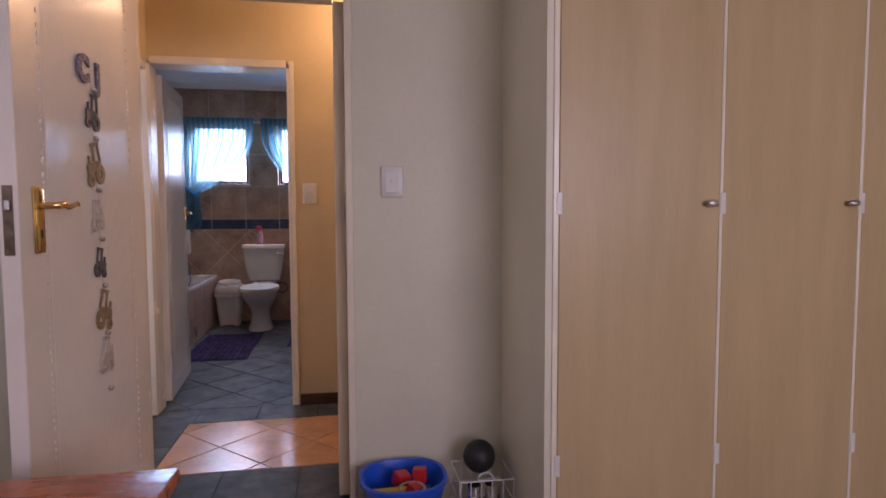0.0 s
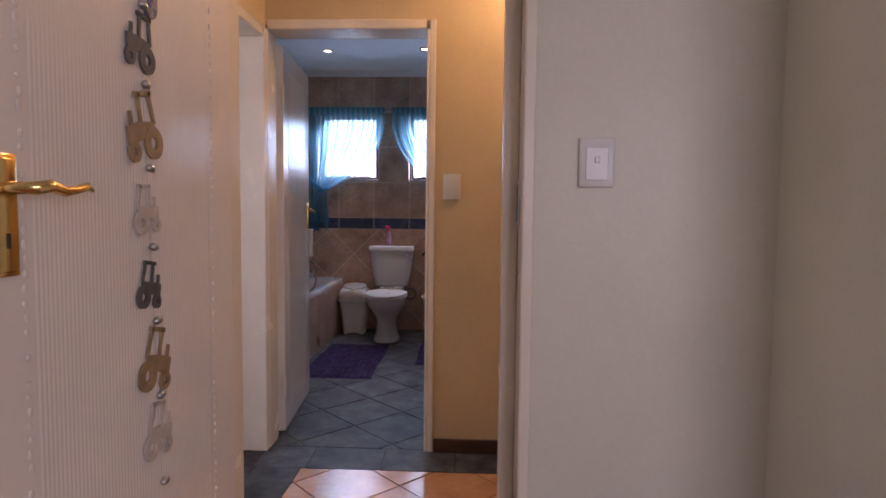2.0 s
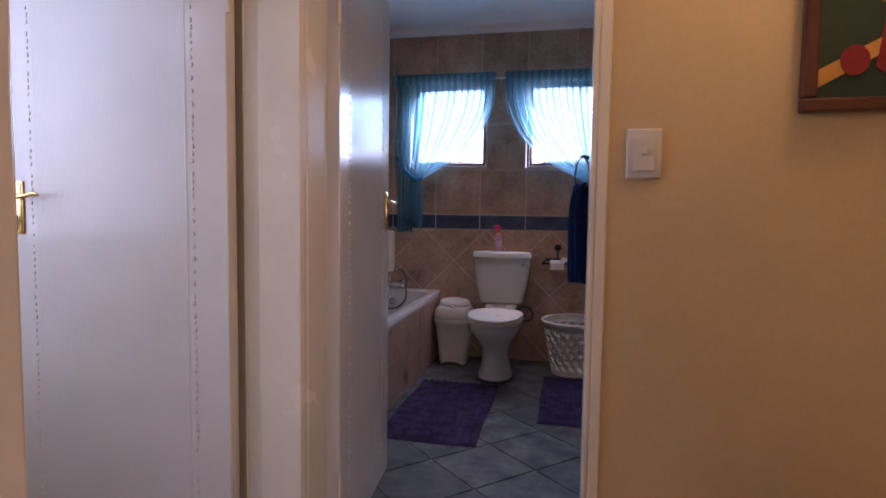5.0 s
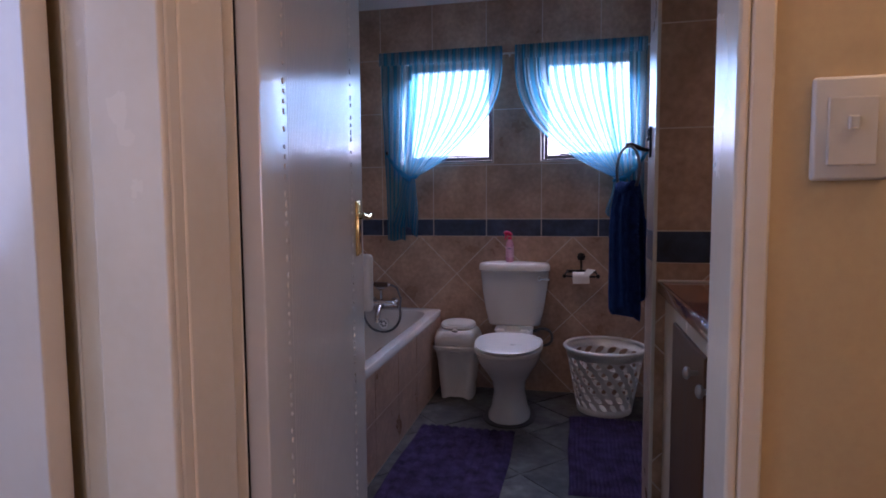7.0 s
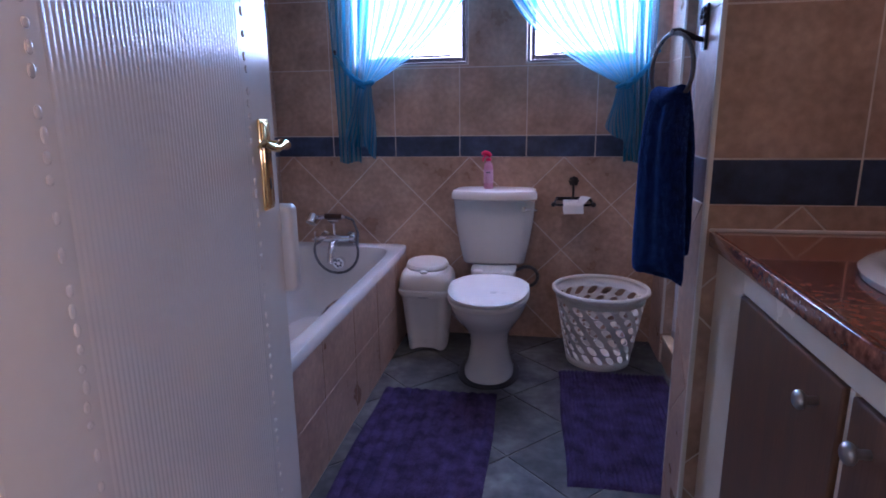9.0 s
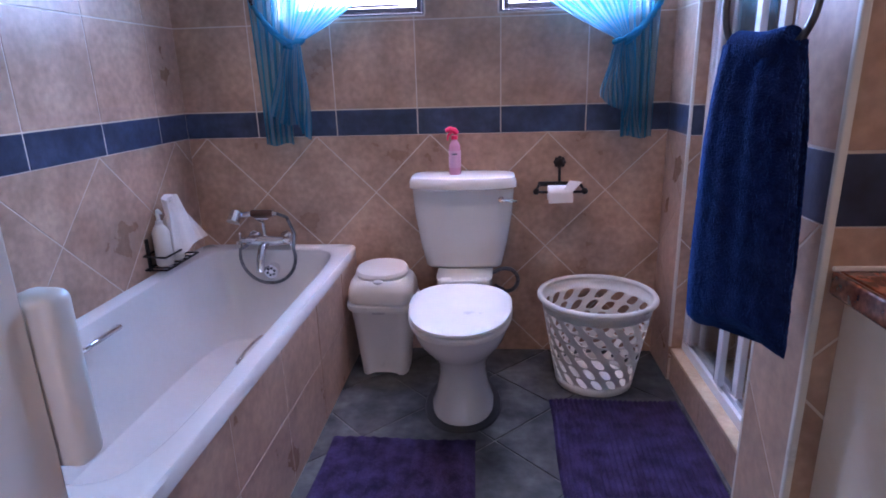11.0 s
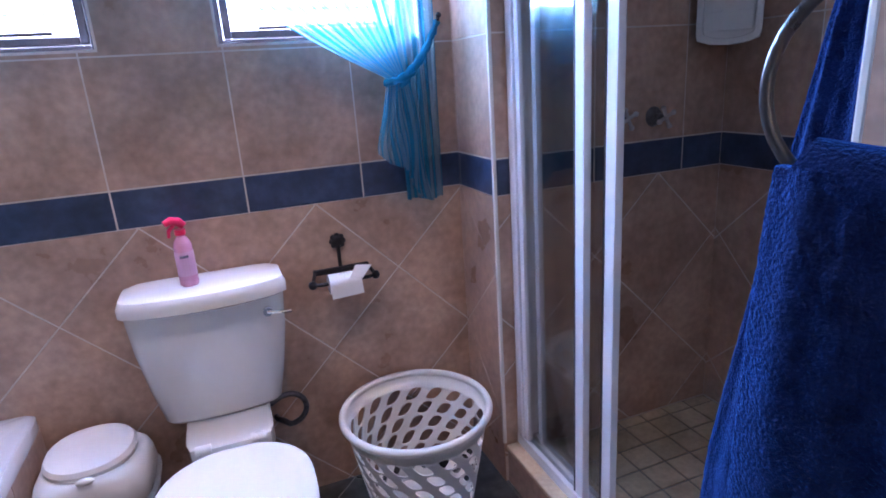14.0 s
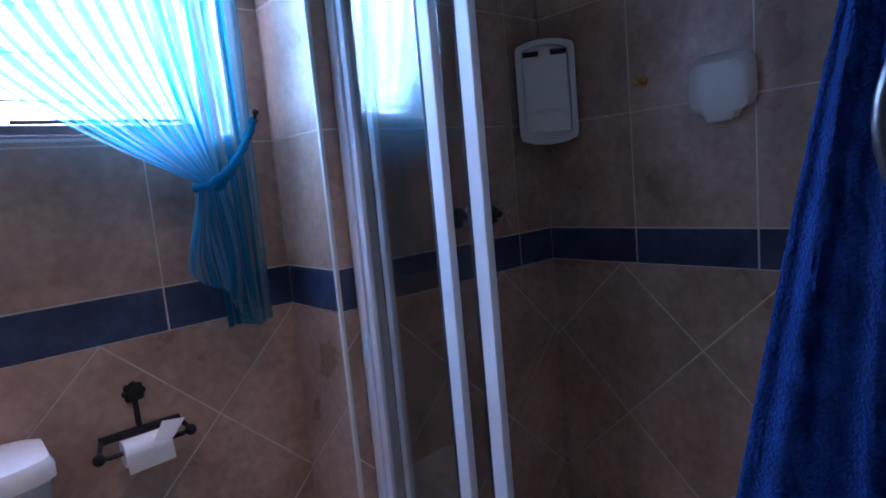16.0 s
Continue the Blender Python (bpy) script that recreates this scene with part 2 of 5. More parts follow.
def simple_glass(name, tint=(1, 1, 1), rough=0.0):
    m = bpy.data.materials.new(name)
    m.use_nodes = True
    nt = m.node_tree
    nt.nodes.remove(nt.nodes["Principled BSDF"])
    out = nt.nodes["Material Output"]
    tr, gl, mx, fr, pw, ma = (nt.nodes.new("ShaderNode" + k) for k in ("BsdfTransparent", "BsdfGlossy", "MixShader", "LayerWeight", "Math", "Math"))
    pw.operation, ma.operation = "POWER", "MULTIPLY_ADD"
    pw.inputs[1].default_value, ma.inputs[1].default_value, ma.inputs[2].default_value = 4.0, 0.85, 0.045
    fr.inputs["Blend"].default_value = 0.5
    nt.links.new(fr.outputs["Facing"], pw.inputs[0])
    nt.links.new(pw.outputs[0], ma.inputs[0])
    tr.inputs["Color"].default_value = (*tint, 1)
    gl.inputs["Roughness"].default_value = rough
    nt.links.new(ma.outputs[0], mx.inputs["Fac"])
    nt.links.new(tr.outputs["BSDF"], mx.inputs[1])
    nt.links.new(gl.outputs["BSDF"], mx.inputs[2])
    nt.links.new(mx.outputs["Shader"], out.inputs["Surface"])
    return m


def glow(name, color, strength):
    m = bpy.data.materials.new(name)
    m.use_nodes = True
    nt = m.node_tree
    b = nt.nodes["Principled BSDF"]
    b.inputs["Base Color"].default_value = (*color, 1)
    b.inputs["Emission Color"].default_value, b.inputs["Emission Strength"].default_value = (*color, 1), strength
    return m


def sheer(name):
    m = bpy.data.materials.new(name)
    m.use_nodes = True
    nt = m.node_tree
    nt.nodes.remove(nt.nodes["Principled BSDF"])
    out = nt.nodes["Material Output"]
    uv = nt.nodes.new("ShaderNodeUVMap")
    uv.uv_map = "uv"
    wv = nt.nodes.new("ShaderNodeTexWave")
    wv.inputs["Scale"].default_value, wv.inputs["Distortion"].default_value = 5.0, 0.4
    nt.links.new(uv.outputs["UV"], wv.inputs["Vector"])
    rp = nt.nodes.new("ShaderNodeValToRGB")
    rp.color_ramp.elements[0].position, rp.color_ramp.elements[1].position = 0.30, 0.55
    rp.color_ramp.elements[0].color, rp.color_ramp.elements[1].color = (0.07, 0.27, 0.37, 1), (0.55, 0.66, 0.73, 1)
    nt.links.new(wv.outputs["Fac"], rp.inputs["Fac"])
    df, tl, tr = (nt.nodes.new("ShaderNodeBsdf" + k) for k in ("Diffuse", "Translucent", "Transparent"))
    nt.links.new(rp.outputs["Color"], df.inputs["Color"])
    rb = nt.nodes.new("ShaderNodeValToRGB")
    rb.color_ramp.elements[0].position, rb.color_ramp.elements[1].position = 0.30, 0.55
    rb.color_ramp.elements[0].color, rb.color_ramp.elements[1].color = (0.03, 0.24, 0.38, 1), (0.34, 0.62, 0.76, 1)
    nt.links.new(wv.outputs["Fac"], rb.inputs["Fac"])
    nt.links.new(rb.outputs["Color"], tl.inputs["Color"])
    tr.inputs["Color"].default_value = (0.57, 0.89, 1.0, 1)
    a, b2 = nt.nodes.new("ShaderNodeMixShader"), nt.nodes.new("ShaderNodeMixShader")
    a.inputs["Fac"].default_value = 0.55
    nt.links.new(df.outputs["BSDF"], a.inputs[1])
    nt.links.new(tl.outputs["BSDF"], a.inputs[2])
    mr = nt.nodes.new("ShaderNodeMapRange")
    mr.inputs["From Min"].default_value, mr.inputs["From Max"].default_value = 0.2, 0.45
    mr.inputs["To Min"].default_value, mr.inputs["To Max"].default_value = 0.76, 0.34
    nt.links.new(wv.outputs["Fac"], mr.inputs["Value"])
    nt.links.new(mr.outputs["Result"], b2.inputs["Fac"])
    nt.links.new(tr.outputs["BSDF"], b2.inputs[1])
    nt.links.new(a.outputs["Shader"], b2.inputs[2])
    nt.links.new(b2.outputs["Shader"], out.inputs["Surface"])
    return m


M_GLASS = simple_glass("window_glass")
M_SGLASS = simple_glass("shower_glass", (0.90, 0.925, 0.93))
M_SHEER = sheer("teal_striped_voile")
M_LAMP = glow("lamp_glow", (1.0, 0.86, 0.66), 14.0)

# ---- the large structure ----
B, D0, D1, W0, W1 = 6.03, 3.105, 3.255, 1.795, 1.945       # back wall; bath door wall; bedroom wall
XL, XR, XS = -1.83, 0.22, 1.086                            # bath left wall, wall beside the window, shower side wall
YS, CF, CR = 5.768, 4.42, 4.60                             # shower back wall; dividing wall front and rear
Z0, Z1, ZC = 0.997, 1.108, 2.52                            # blue band; bathroom ceiling
PITCH = 0.3494
DIAG = PITCH * math.sqrt(2)
TT = 0.0014                                                # tile thickness
WIN = [(-1.372, -0.762), (-0.472, 0.115)]
WZ0, WZ1 = 1.466, 2.125


def structure(name, bm, m, label, category):
    return whole(name, bm, m, label, category, kind="structure")


def boxes(rows):
    bm = bmesh.new()
    for r in rows:
        box(*r, bm=bm)
    return bm


# walls, with openings cut through
(xa, xb), (xc, xd) = WIN
wall_back = structure("wall_north", boxes([
    (XL - 0.2, B + TT, 0, xa, B + 0.22, 2.7), (xb, B + TT, 0, xc, B + 0.22, 2.7), (xd, B + TT, 0, 1.35, B + 0.22, 2.7),
    (xa, B + TT, 0, xb, B + 0.22, WZ0), (xa, B + TT, WZ1, xb, B + 0.22, 2.7), (xc, B + TT, 0, xd, B + 0.22, WZ0), (xc, B + TT, WZ1, xd, B + 0.22, 2.7)]),
    M_GROUT, "tiled bathroom wall with two small windows", "wall")
wall_left = structure("wall_west", box(XL - 0.2, D1, 0, XL - TT, B + TT, 2.7), M_GROUT, "beige tiled wall beside the bath", "wall")
wall_nib = structure("wall_nib", box(XR + TT, YS + TT, 0, XS + 0.15, B + TT, 2.7), M_GROUT, "tiled wall at the back of the shower", "wall")
wall_shower = structure("wall_shower", box(XS + TT, CR - 0.02, 0, XS + 0.15, YS + TT, 2.7), M_GROUT, "tiled side wall of the shower", "wall")
wall_div = structure("wall_divider", box(TT, CF + TT, 0, XS + 0.15, CR - TT, 2.7), M_GROUT, "tiled dividing wall between vanity and shower", "wall")
wall_van = structure("wall_vanity", box(0.66, D1, 0, 0.8, CF + TT, 2.7), M_TILE, "beige wall behind the vanity", "wall")
OL, OR, OH = -0.840, -0.085, 2.02                          # bath door opening
wall_bathdoor = structure("wall_bath_door", boxes([(-0.87, D0, 0, OL - 0.02, D1, 2.7), (OR + 0.02, D0, 0, 3.6, D1, 2.7), (OL - 0.02, D0, OH + 0.02, OR + 0.02, D1, 2.7), (XL - 0.2, D0, 0, -0.87, D1, 2.7)]),
                          M_HALL, "warm yellow painted hall wall", "wall")
BL, BR, BH = -0.52, 0.235, 2.0                             # bedroom door opening
wall_bed = structure("wall_bedroom", boxes([(-2.2, W0, 0, BL - 0.02, W1, 2.7), (BR + 0.02, W0, 0, 3.6, W1, 2.7), (BL - 0.02, W0, BH + 0.02, BR + 0.02, W1, 2.7)]),
                     M_BED, "cream painted bedroom wall", "wall")
XH, LN, LF = -0.852, 2.16, 3.055                              # hall's left wall; its door opening
wall_hall = structure("wall_hall_west", boxes([(XH - 0.16, W1, 0, XH, LN - 0.02, 2.7), (XH - 0.16, LN - 0.02, 2.0, XH, LF + 0.02, 2.7), (XH - 0.16, LF + 0.02, 0, XH, D0, 2.7)]),
                      M_HALL, "warm yellow hall wall with a doorway", "wall")
structure("wall_hall_east", box(3.5, W1, 0, 3.6, D0, 2.7), M_HALL, "warm yellow wall closing the hall", "wall")
# unseen wall; its opening is added for the fill light on the door leaf
structure("wall_side_room", boxes([(-2.2, W1, 0, -2.1, D0, 0.9), (-2.2, W1, 2.1, -2.1, D0, 2.7), (-2.2, W1, 0.9, -2.1, 2.05, 2.1), (-2.2, 2.85, 0.9, -2.1, D0, 2.1)]), M_BED, "cream wall of the side room", "wall")
YB = -2.6
wall_bed_south = structure("wall_bedroom_south", boxes([(-2.2, YB - 0.2, 0, 0.9, YB, 2.7), (2.8, YB - 0.2, 0, 3.0, YB, 2.7), (0.9, YB - 0.2, 0, 2.8, YB, 0.85), (0.9, YB - 0.2, 2.15, 2.8, YB, 2.7)]),
                           M_BED, "cream bedroom wall with a wide window", "wall")
# the opening here is added too, to let the western fill light in
structure("wall_bedroom_west", boxes([(-2.3, YB, 0, -2.2, -1.4, 2.7), (-2.3, 0.2, 0, -2.2, W0, 2.7), (-2.3, -1.4, 0, -2.2, 0.2, 0.9), (-2.3, -1.4, 2.1, -2.2, 0.2, 2.7)]), M_BED, "cream bedroom wall", "wall")
structure("wall_bedroom_east", box(2.9, YB, 0, 3.0, W0, 2.7), M_BED, "cream bedroom wall", "wall")
structure("ceiling_bathroom", box(XL - 0.2, D1, ZC, XS + 0.15, B + 0.2, ZC + 0.1), M_CEIL, "white painted bathroom ceiling", "ceiling")
structure("ceiling_hall", box(-2.2, W1, 2.55, 3.6, D0, 2.65), M_CEIL, "white painted hall ceiling", "ceiling")
structure("ceiling_bedroom", box(-2.3, YB, 2.55, 3.0, W0, 2.65), M_CEIL, "white painted bedroom ceiling", "ceiling")
# cornices of the bathroom
bm = bmesh.new()
loft([[(XL, B, 2.475), (XL, B - 0.015, 2.48), (XL, B - 0.045, 2.50), (XL, B - 0.06, ZC), (XL, B, ZC)], [(XR, B, 2.475), (XR, B - 0.015, 2.48), (XR, B - 0.045, 2.50), (XR, B - 0.06, ZC), (XR, B, ZC)]], bm=bm)
structure("cornice", bm, M_CEIL, "white plaster cornice", "cornice")
# floors
floor_bath = structure("floor_bathroom", box(XL - 0.2, D0, -0.12, XS + 0.15, B + 0.2, -0.004), M_FGROUT, "dark slate tiled bathroom floor", "floor")
floor_hall = structure("floor_hall", box(-2.2, W0, -0.12, 3.6, D0, -0.004), M_DGROUT, "slate and terracotta tiled hall floor", "floor")
structure("floor_bedroom", box(-2.3, YB, -0.12, 3.0, W0, 0.0), M_LILAC, "plain brown tiled bedroom floor", "floor")
structure("ground", box(-60, -60, -0.6, 60, 60, -0.3), mat("dry_garden_ground", (0.2, 0.17, 0.11), 0.9, var=0.3, scale=1.5), "dry ground outside the house", "ground")


# ---- door frames, doors ----
def door_frame(name, axis, a0, a1, w0, w1, head, label, rebate, far_step=0.014, far_reb=0.046):
    """A folded steel frame round an opening: two jambs and a head, with lips that lap the wall."""
    th = thing(name, ((a0 + a1) / 2, (w0 + w1) / 2, 0) if axis == "x" else ((w0 + w1) / 2, (a0 + a1) / 2, 0), label, "door frame", kind="structure")

    def b(u0, p0, z0, u1, p1, z1, bev=0.003):
        return (u0, p0, z0, u1, p1, z1, bev) if axis == "x" else (p0, u0, z0, p1, u1, z1, bev)
    lip = 0.010
    for s, e, step, reb in ((a0, -1, 0.014, 0.046), (a1, 1, far_step, far_reb)):
        p0, p1 = (w0 - lip, w1 - reb) if rebate > 0 else (w0 + reb, w1 + lip)
        m = bmesh.new()
        box(*b(s + e * step, w0 - 0.002, 0, s + e * (step + 0.006), w1 + 0.002, head + 0.02), bm=m)
        box(*b(s, p0, 0, s + e * step, p1, head, 0.004), bm=m)
        box(*b(s + e * (step + 0.0002), w0 - lip, 0, s + e * (step + 0.028), w0 - 0.0015, head + 0.042, 0.004), bm=m)
        box(*b(s + e * (step + 0.0002), w1 + 0.0015, 0, s + e * (step + 0.028), w1 + lip, head + 0.042, 0.004), bm=m)
        part("jamb", m, M_FRAME, th)
    m = bmesh.new()
    box(*b(a0 + 0.0005, w0 - 0.0015, head, a1 - 0.0005, w1 + 0.0015, head + 0.0195), bm=m)
    box(*b(a0 + 0.0005, w0 - lip + 0.001, head, a1 - 0.0005, w0 - 0.0015, head + 0.044, 0.005), bm=m)
    box(*b(a0 + 0.0005, w1 + 0.0015, head, a1 - 0.0005, w1 + lip - 0.001, head + 0.044, 0.005), bm=m)
    part("head", m, M_FRAME, th)
    return th


frame_bath = door_frame("door_frame_1", "x", OL, OR, D0, D1, OH, "cream painted steel frame of the bathroom door", 1)
frame_bed = door_frame("door_frame_2", "x", BL, BR - 0.028, W0, W1, BH, "cream painted steel frame of the bedroom door", -1, 0.042, 0.108)
frame_side = door_frame("door_frame_3", "y", LN, LF, XH - 0.16, XH, 1.975, "cream painted steel frame of the side room door", -1)


def door_leaf(name, hinge, turn, width, height, label, lever_sides, hinge_sign, handle_z=1.17, backset=0.062):
    """A leaf with fluted strips and bead mouldings on both faces. Local x runs from the hinge."""
    th = thing(name, hinge, label, "door")
    m4 = Matrix.Translation(hinge) @ Matrix.Rotation(radians(turn), 4, "Z")
    t = 0.042

    def put(nm, bm, m, lab="", smooth=False, up=None):
        spin(bm, m4)
        return part(nm, bm, m, up or th, lab, smooth)
    put("leaf", box(0.003, -t / 2, 0.008, width, t / 2, height, 0.003), M_GLOSS)
    fl = bmesh.new()
    n = round((width - 0.26) / 0.0088)
    for side in (-1, 1):
        line = []
        for i in range(n * 5 + 1):
            rise = 0.0003 + 0.0008 * math.sin(math.pi * (i % 5) / 5)
            line.append((0.13 + (width - 0.26) * i / (n * 5), side * (t / 2 + rise)))
        low, high = ([fl.verts.new((x, y, z)) for x, y in line] for z in (0.10, height - 0.10))
        for i in range(n * 5):
            fl.faces.new((low[i], low[i + 1], high[i + 1], high[i]))
    put("fluting", fl, M_GLOSS, "narrow fluted mouldings", True)
    bd = bmesh.new()
    rnd = random.Random(3)
    for side in (-1, 1):
        for x in (0.112, width - 0.112):
            z = 0.12
            while z < height - 0.12:
                ball((x + rnd.uniform(-0.002, 0.002), side * (t / 2 + 0.001), z), 0.0044, 0.0026, rnd.uniform(0.004, 0.008), 6, bm=bd)
                z += rnd.choice((0.02, 0.02, 0.035))
    put("beading", bd, M_GLOSS, "small carved bead strip", True)
    xh = width - backset
    for side in lever_sides:
        y = side * t / 2
        fp = bmesh.new()
        box(xh - 0.022, y, handle_z - 0.115, xh + 0.022, y + side * 0.006, handle_z + 0.045, 0.003, bm=fp)
        box(xh - 0.017, y + side * 0.004, handle_z - 0.109, xh + 0.017, y + side * 0.009, handle_z + 0.039, 0.002, bm=fp)
        pl = put("handle_plate", fp, M_BRASS, "polished brass plate", True)
        # keyhole: a solid black sliver in place of the shade inside
        kh = bmesh.new()
        box(xh - 0.003, y + side * 0.0085, handle_z - 0.078, xh + 0.003, y + side * 0.0098, handle_z - 0.058, bm=kh)
        put("keyhole", kh, M_BLACK, "", up=pl)
        lv = bmesh.new()
        sweep([(xh, y, handle_z), (xh, y + side * 0.035, handle_z), (xh - 0.006, y + side * 0.044, handle_z), (xh - 0.03, y + side * 0.046, handle_z + 0.004), (xh - 0.055, y + side * 0.046, handle_z - 0.003),
               (xh - 0.08, y + side * 0.045, handle_z + 0.001), (xh - 0.105, y + side * 0.043, handle_z + 0.007), (xh - 0.118, y + side * 0.041, handle_z + 0.002)], [0.009, 0.008, 0.009, 0.009, 0.007, 0.0065, 0.006, 0.004], 10, bm=lv)
        put("lever", lv, M_BRASS, "curved brass lever", True, pl)
    lk = box(width - 0.0015, -0.011, handle_z - 0.115, width + 0.0015, 0.011, handle_z + 0.045)
    put("lock_plate", lk, M_BRONZE, "worn metal lock plate")
    put("latch", box(width + 0.001, -0.006, handle_z - 0.012, width + 0.007, 0.006, handle_z + 0.012, 0.002), M_STEEL)
    for z in (0.25, height - 0.25):
        hg = bmesh.new()
        cyl((-0.004, hinge_sign * t / 2, z - 0.05), (-0.004, hinge_sign * t / 2, z + 0.05), 0.006, 10, bm=hg)
        put("hinge", hg, M_FRAME, "painted hinge")
    return th


door_leaf("bathroom_door", (-0.851, 3.294, 0), 95.0, 0.69, 2.0, "open white gloss door with fluted mouldings and brass handle", (-1, 1), -1)
door_leaf("bedroom_door", (-0.490, 1.772, 0), -91.2, 0.775, 1.985, "open white gloss bedroom door with brass lever handle", (-1, 1), -1, 1.19, 0.078)
door_leaf("side_room_door", (-1.038, 3.048, 0), 178.5, 0.78, 1.96, "open white gloss side room door with fluted mouldings", (-1, 1), 1)


# ---- windows of the bathroom ----
def casement(name, x0, x1):
    th = thing(name, ((x0 + x1) / 2, B + 0.1, WZ0), "small dark framed window with thin burglar bars", "window", kind="structure")
    y0, y1 = B + 0.075, B + 0.125
    f = bmesh.new()
    for r in ((x0, y0, WZ0, x0 + 0.022, y1, WZ1), (x1 - 0.022, y0, WZ0, x1, y1, WZ1), (x0 + 0.022, y0, WZ0, x1 - 0.022, y1, WZ0 + 0.022), (x0 + 0.022, y0, WZ1 - 0.022, x1 - 0.022, y1, WZ1)):
        box(*r, 0.003, bm=f)
    part("window_frame", f, M_WINDOW, th)
    s = bmesh.new()
    a, c = 0.025, 0.022
    for r in ((x0 + a, y0 + 0.01, WZ0 + a, x0 + a + c, y1 + 0.01, WZ1 - a), (x1 - a - c, y0 + 0.01, WZ0 + a, x1 - a, y1 + 0.01, WZ1 - a), (x0 + a + c, y0 + 0.01, WZ0 + a, x1 - a - c, y1 + 0.01, WZ0 + a + c), (x0 + a + c, y0 + 0.01, WZ1 - a - c, x1 - a - c, y1 + 0.01, WZ1 - a)):
        box(*r, 0.004, bm=s)
    part("sash", s, M_WINDOW, th)
    g = part("pane", box(x0 + a + c - 0.005, y1 - 0.018, WZ0 + a + c - 0.005, x1 - a - c + 0.005, y1 - 0.014, WZ1 - a - c + 0.005), M_GLASS, th)
    g.visible_shadow = False
    for k in range(1, 6):
        z = WZ0 + (WZ1 - WZ0) * k / 6
        part("burglar_bar", cyl((x0 + 0.023, y1 + 0.025, z), (x1 - 0.023, y1 + 0.025, z), 0.0024, 8), M_IRON, th)
    part("stay", cyl((x0 + 0.12, y0 - 0.01, WZ0 + 0.05), (x1 - 0.1, y0 - 0.02, WZ0 + 0.052), 0.005, 8), M_IRON, th)
    # plastered and tiled reveal
    rv = bmesh.new()
    for r in ((x0, B - 0.002, WZ0 - 0.001, x1, y0, WZ0 + 0.006), (x0, B - 0.002, WZ1 - 0.006, x1, y0, WZ1 + 0.001), (x0 - 0.001, B - 0.002, WZ0 + 0.006, x0 + 0.006, y0, WZ1 - 0.006), (x1 - 0.006, B - 0.002, WZ0 + 0.006, x1 + 0.001, y0, WZ1 - 0.006)):
        box(*r, bm=rv)
    part("reveal", rv, M_GROUT, th)
    return th


casement("window_1", *WIN[0])
casement("window_2", *WIN[1])
wf = thing("window_3", (1.85, YB - 0.1, 0.85), "wide white framed bedroom window", "window", kind="structure")
for x in (0.9, 1.52, 2.14, 2.76):
    part("mullion", box(x, YB - 0.12, 0.85, x + 0.04, YB - 0.08, 2.15, 0.003), M_FRAME, wf)
for z in (0.85, 2.11):
    part("rail", box(0.94, YB - 0.118, z, 2.76, YB - 0.082, z + 0.04, 0.003), M_FRAME, wf)

# unseen window, added to carry the fill light for the cupboard side
wf = thing("added_window", (-2.25, -0.6, 0.9), "unseen bedroom side window, added to light the cupboard side", "window", kind="structure")
for y in (-1.4, -0.62, 0.16):
    part("mullion", box(-2.27, y, 0.9, -2.23, y + 0.04, 2.1, 0.003), M_FRAME, wf)
for z in (0.9, 2.06):
    for y in (-1.36, -0.58):
        part("rail", box(-2.268, y, z, -2.232, y + 0.74, z + 0.04, 0.003), M_FRAME, wf)

# bright hazy distance outside the bathroom windows
structure("backdrop", box(-9, 14.0, -0.3, 8, 14.1, 9), glow("hazy_bright_sky", (0.93, 0.97, 1.0), 4.2), "bright hazy sky beyond the bathroom windows", "backdrop")

# ---- bedroom things ----
M_TOYBLUE = mat("blue_toy_plastic", (0.012, 0.10, 0.62), 0.3, var=0.06)
M_TOYRED = mat("red_toy_plastic", (0.50, 0.02, 0.025), 0.35, var=0.08)
M_TOYYEL = mat("yellow_toy_plastic", (0.72, 0.42, 0.03), 0.35, var=0.08)
M_TOYCYAN = mat("pale_blue_toy_plastic", (0.05, 0.28, 0.52), 0.35, var=0.08)
M_WIRE = mat("white_coated_wire", (0.66, 0.64, 0.6), 0.35, var=0.06)
M_GREYFELT = mat("dark_grey_painted_wood", (0.10, 0.09, 0.085), 0.6, var=0.25, scale=20)
M_TANWOOD = mat("tan_cut_wood", (0.30, 0.20, 0.10), 0.6, var=0.2, scale=20)
M_PALEWOOD = mat("whitewashed_cut_wood", (0.50, 0.43, 0.36), 0.6, var=0.1, scale=20)
M_NAVY = mat("navy_speckled_wood", (0.035, 0.025, 0.075), 0.5, var=0.7, scale=90, color2=(0.30, 0.26, 0.36))
M_PINK = mat("pink_liquid_bottle", (0.66, 0.33, 0.46), 0.1, var=0.08)
M_PINKLAB = mat("pale_pink_label", (0.62, 0.36, 0.50), 0.4, var=0.06)
M_PINK2 = mat("bright_pink_plastic", (0.75, 0.02, 0.10), 0.3, var=0.05)
M_PAPER = mat("white_tissue_paper", (0.80, 0.78, 0.75), 0.9, var=0.04, bump=0.2, bscale=120)
M_CLOTH = mat("white_cotton_cloth", (0.74, 0.71, 0.68), 0.95, var=0.08, bump=0.6, bscale=160)
M_HOSE = mat("dark_metal_hose", (0.16, 0.16, 0.17), 0.3, 0.9, var=0.2, scale=60)

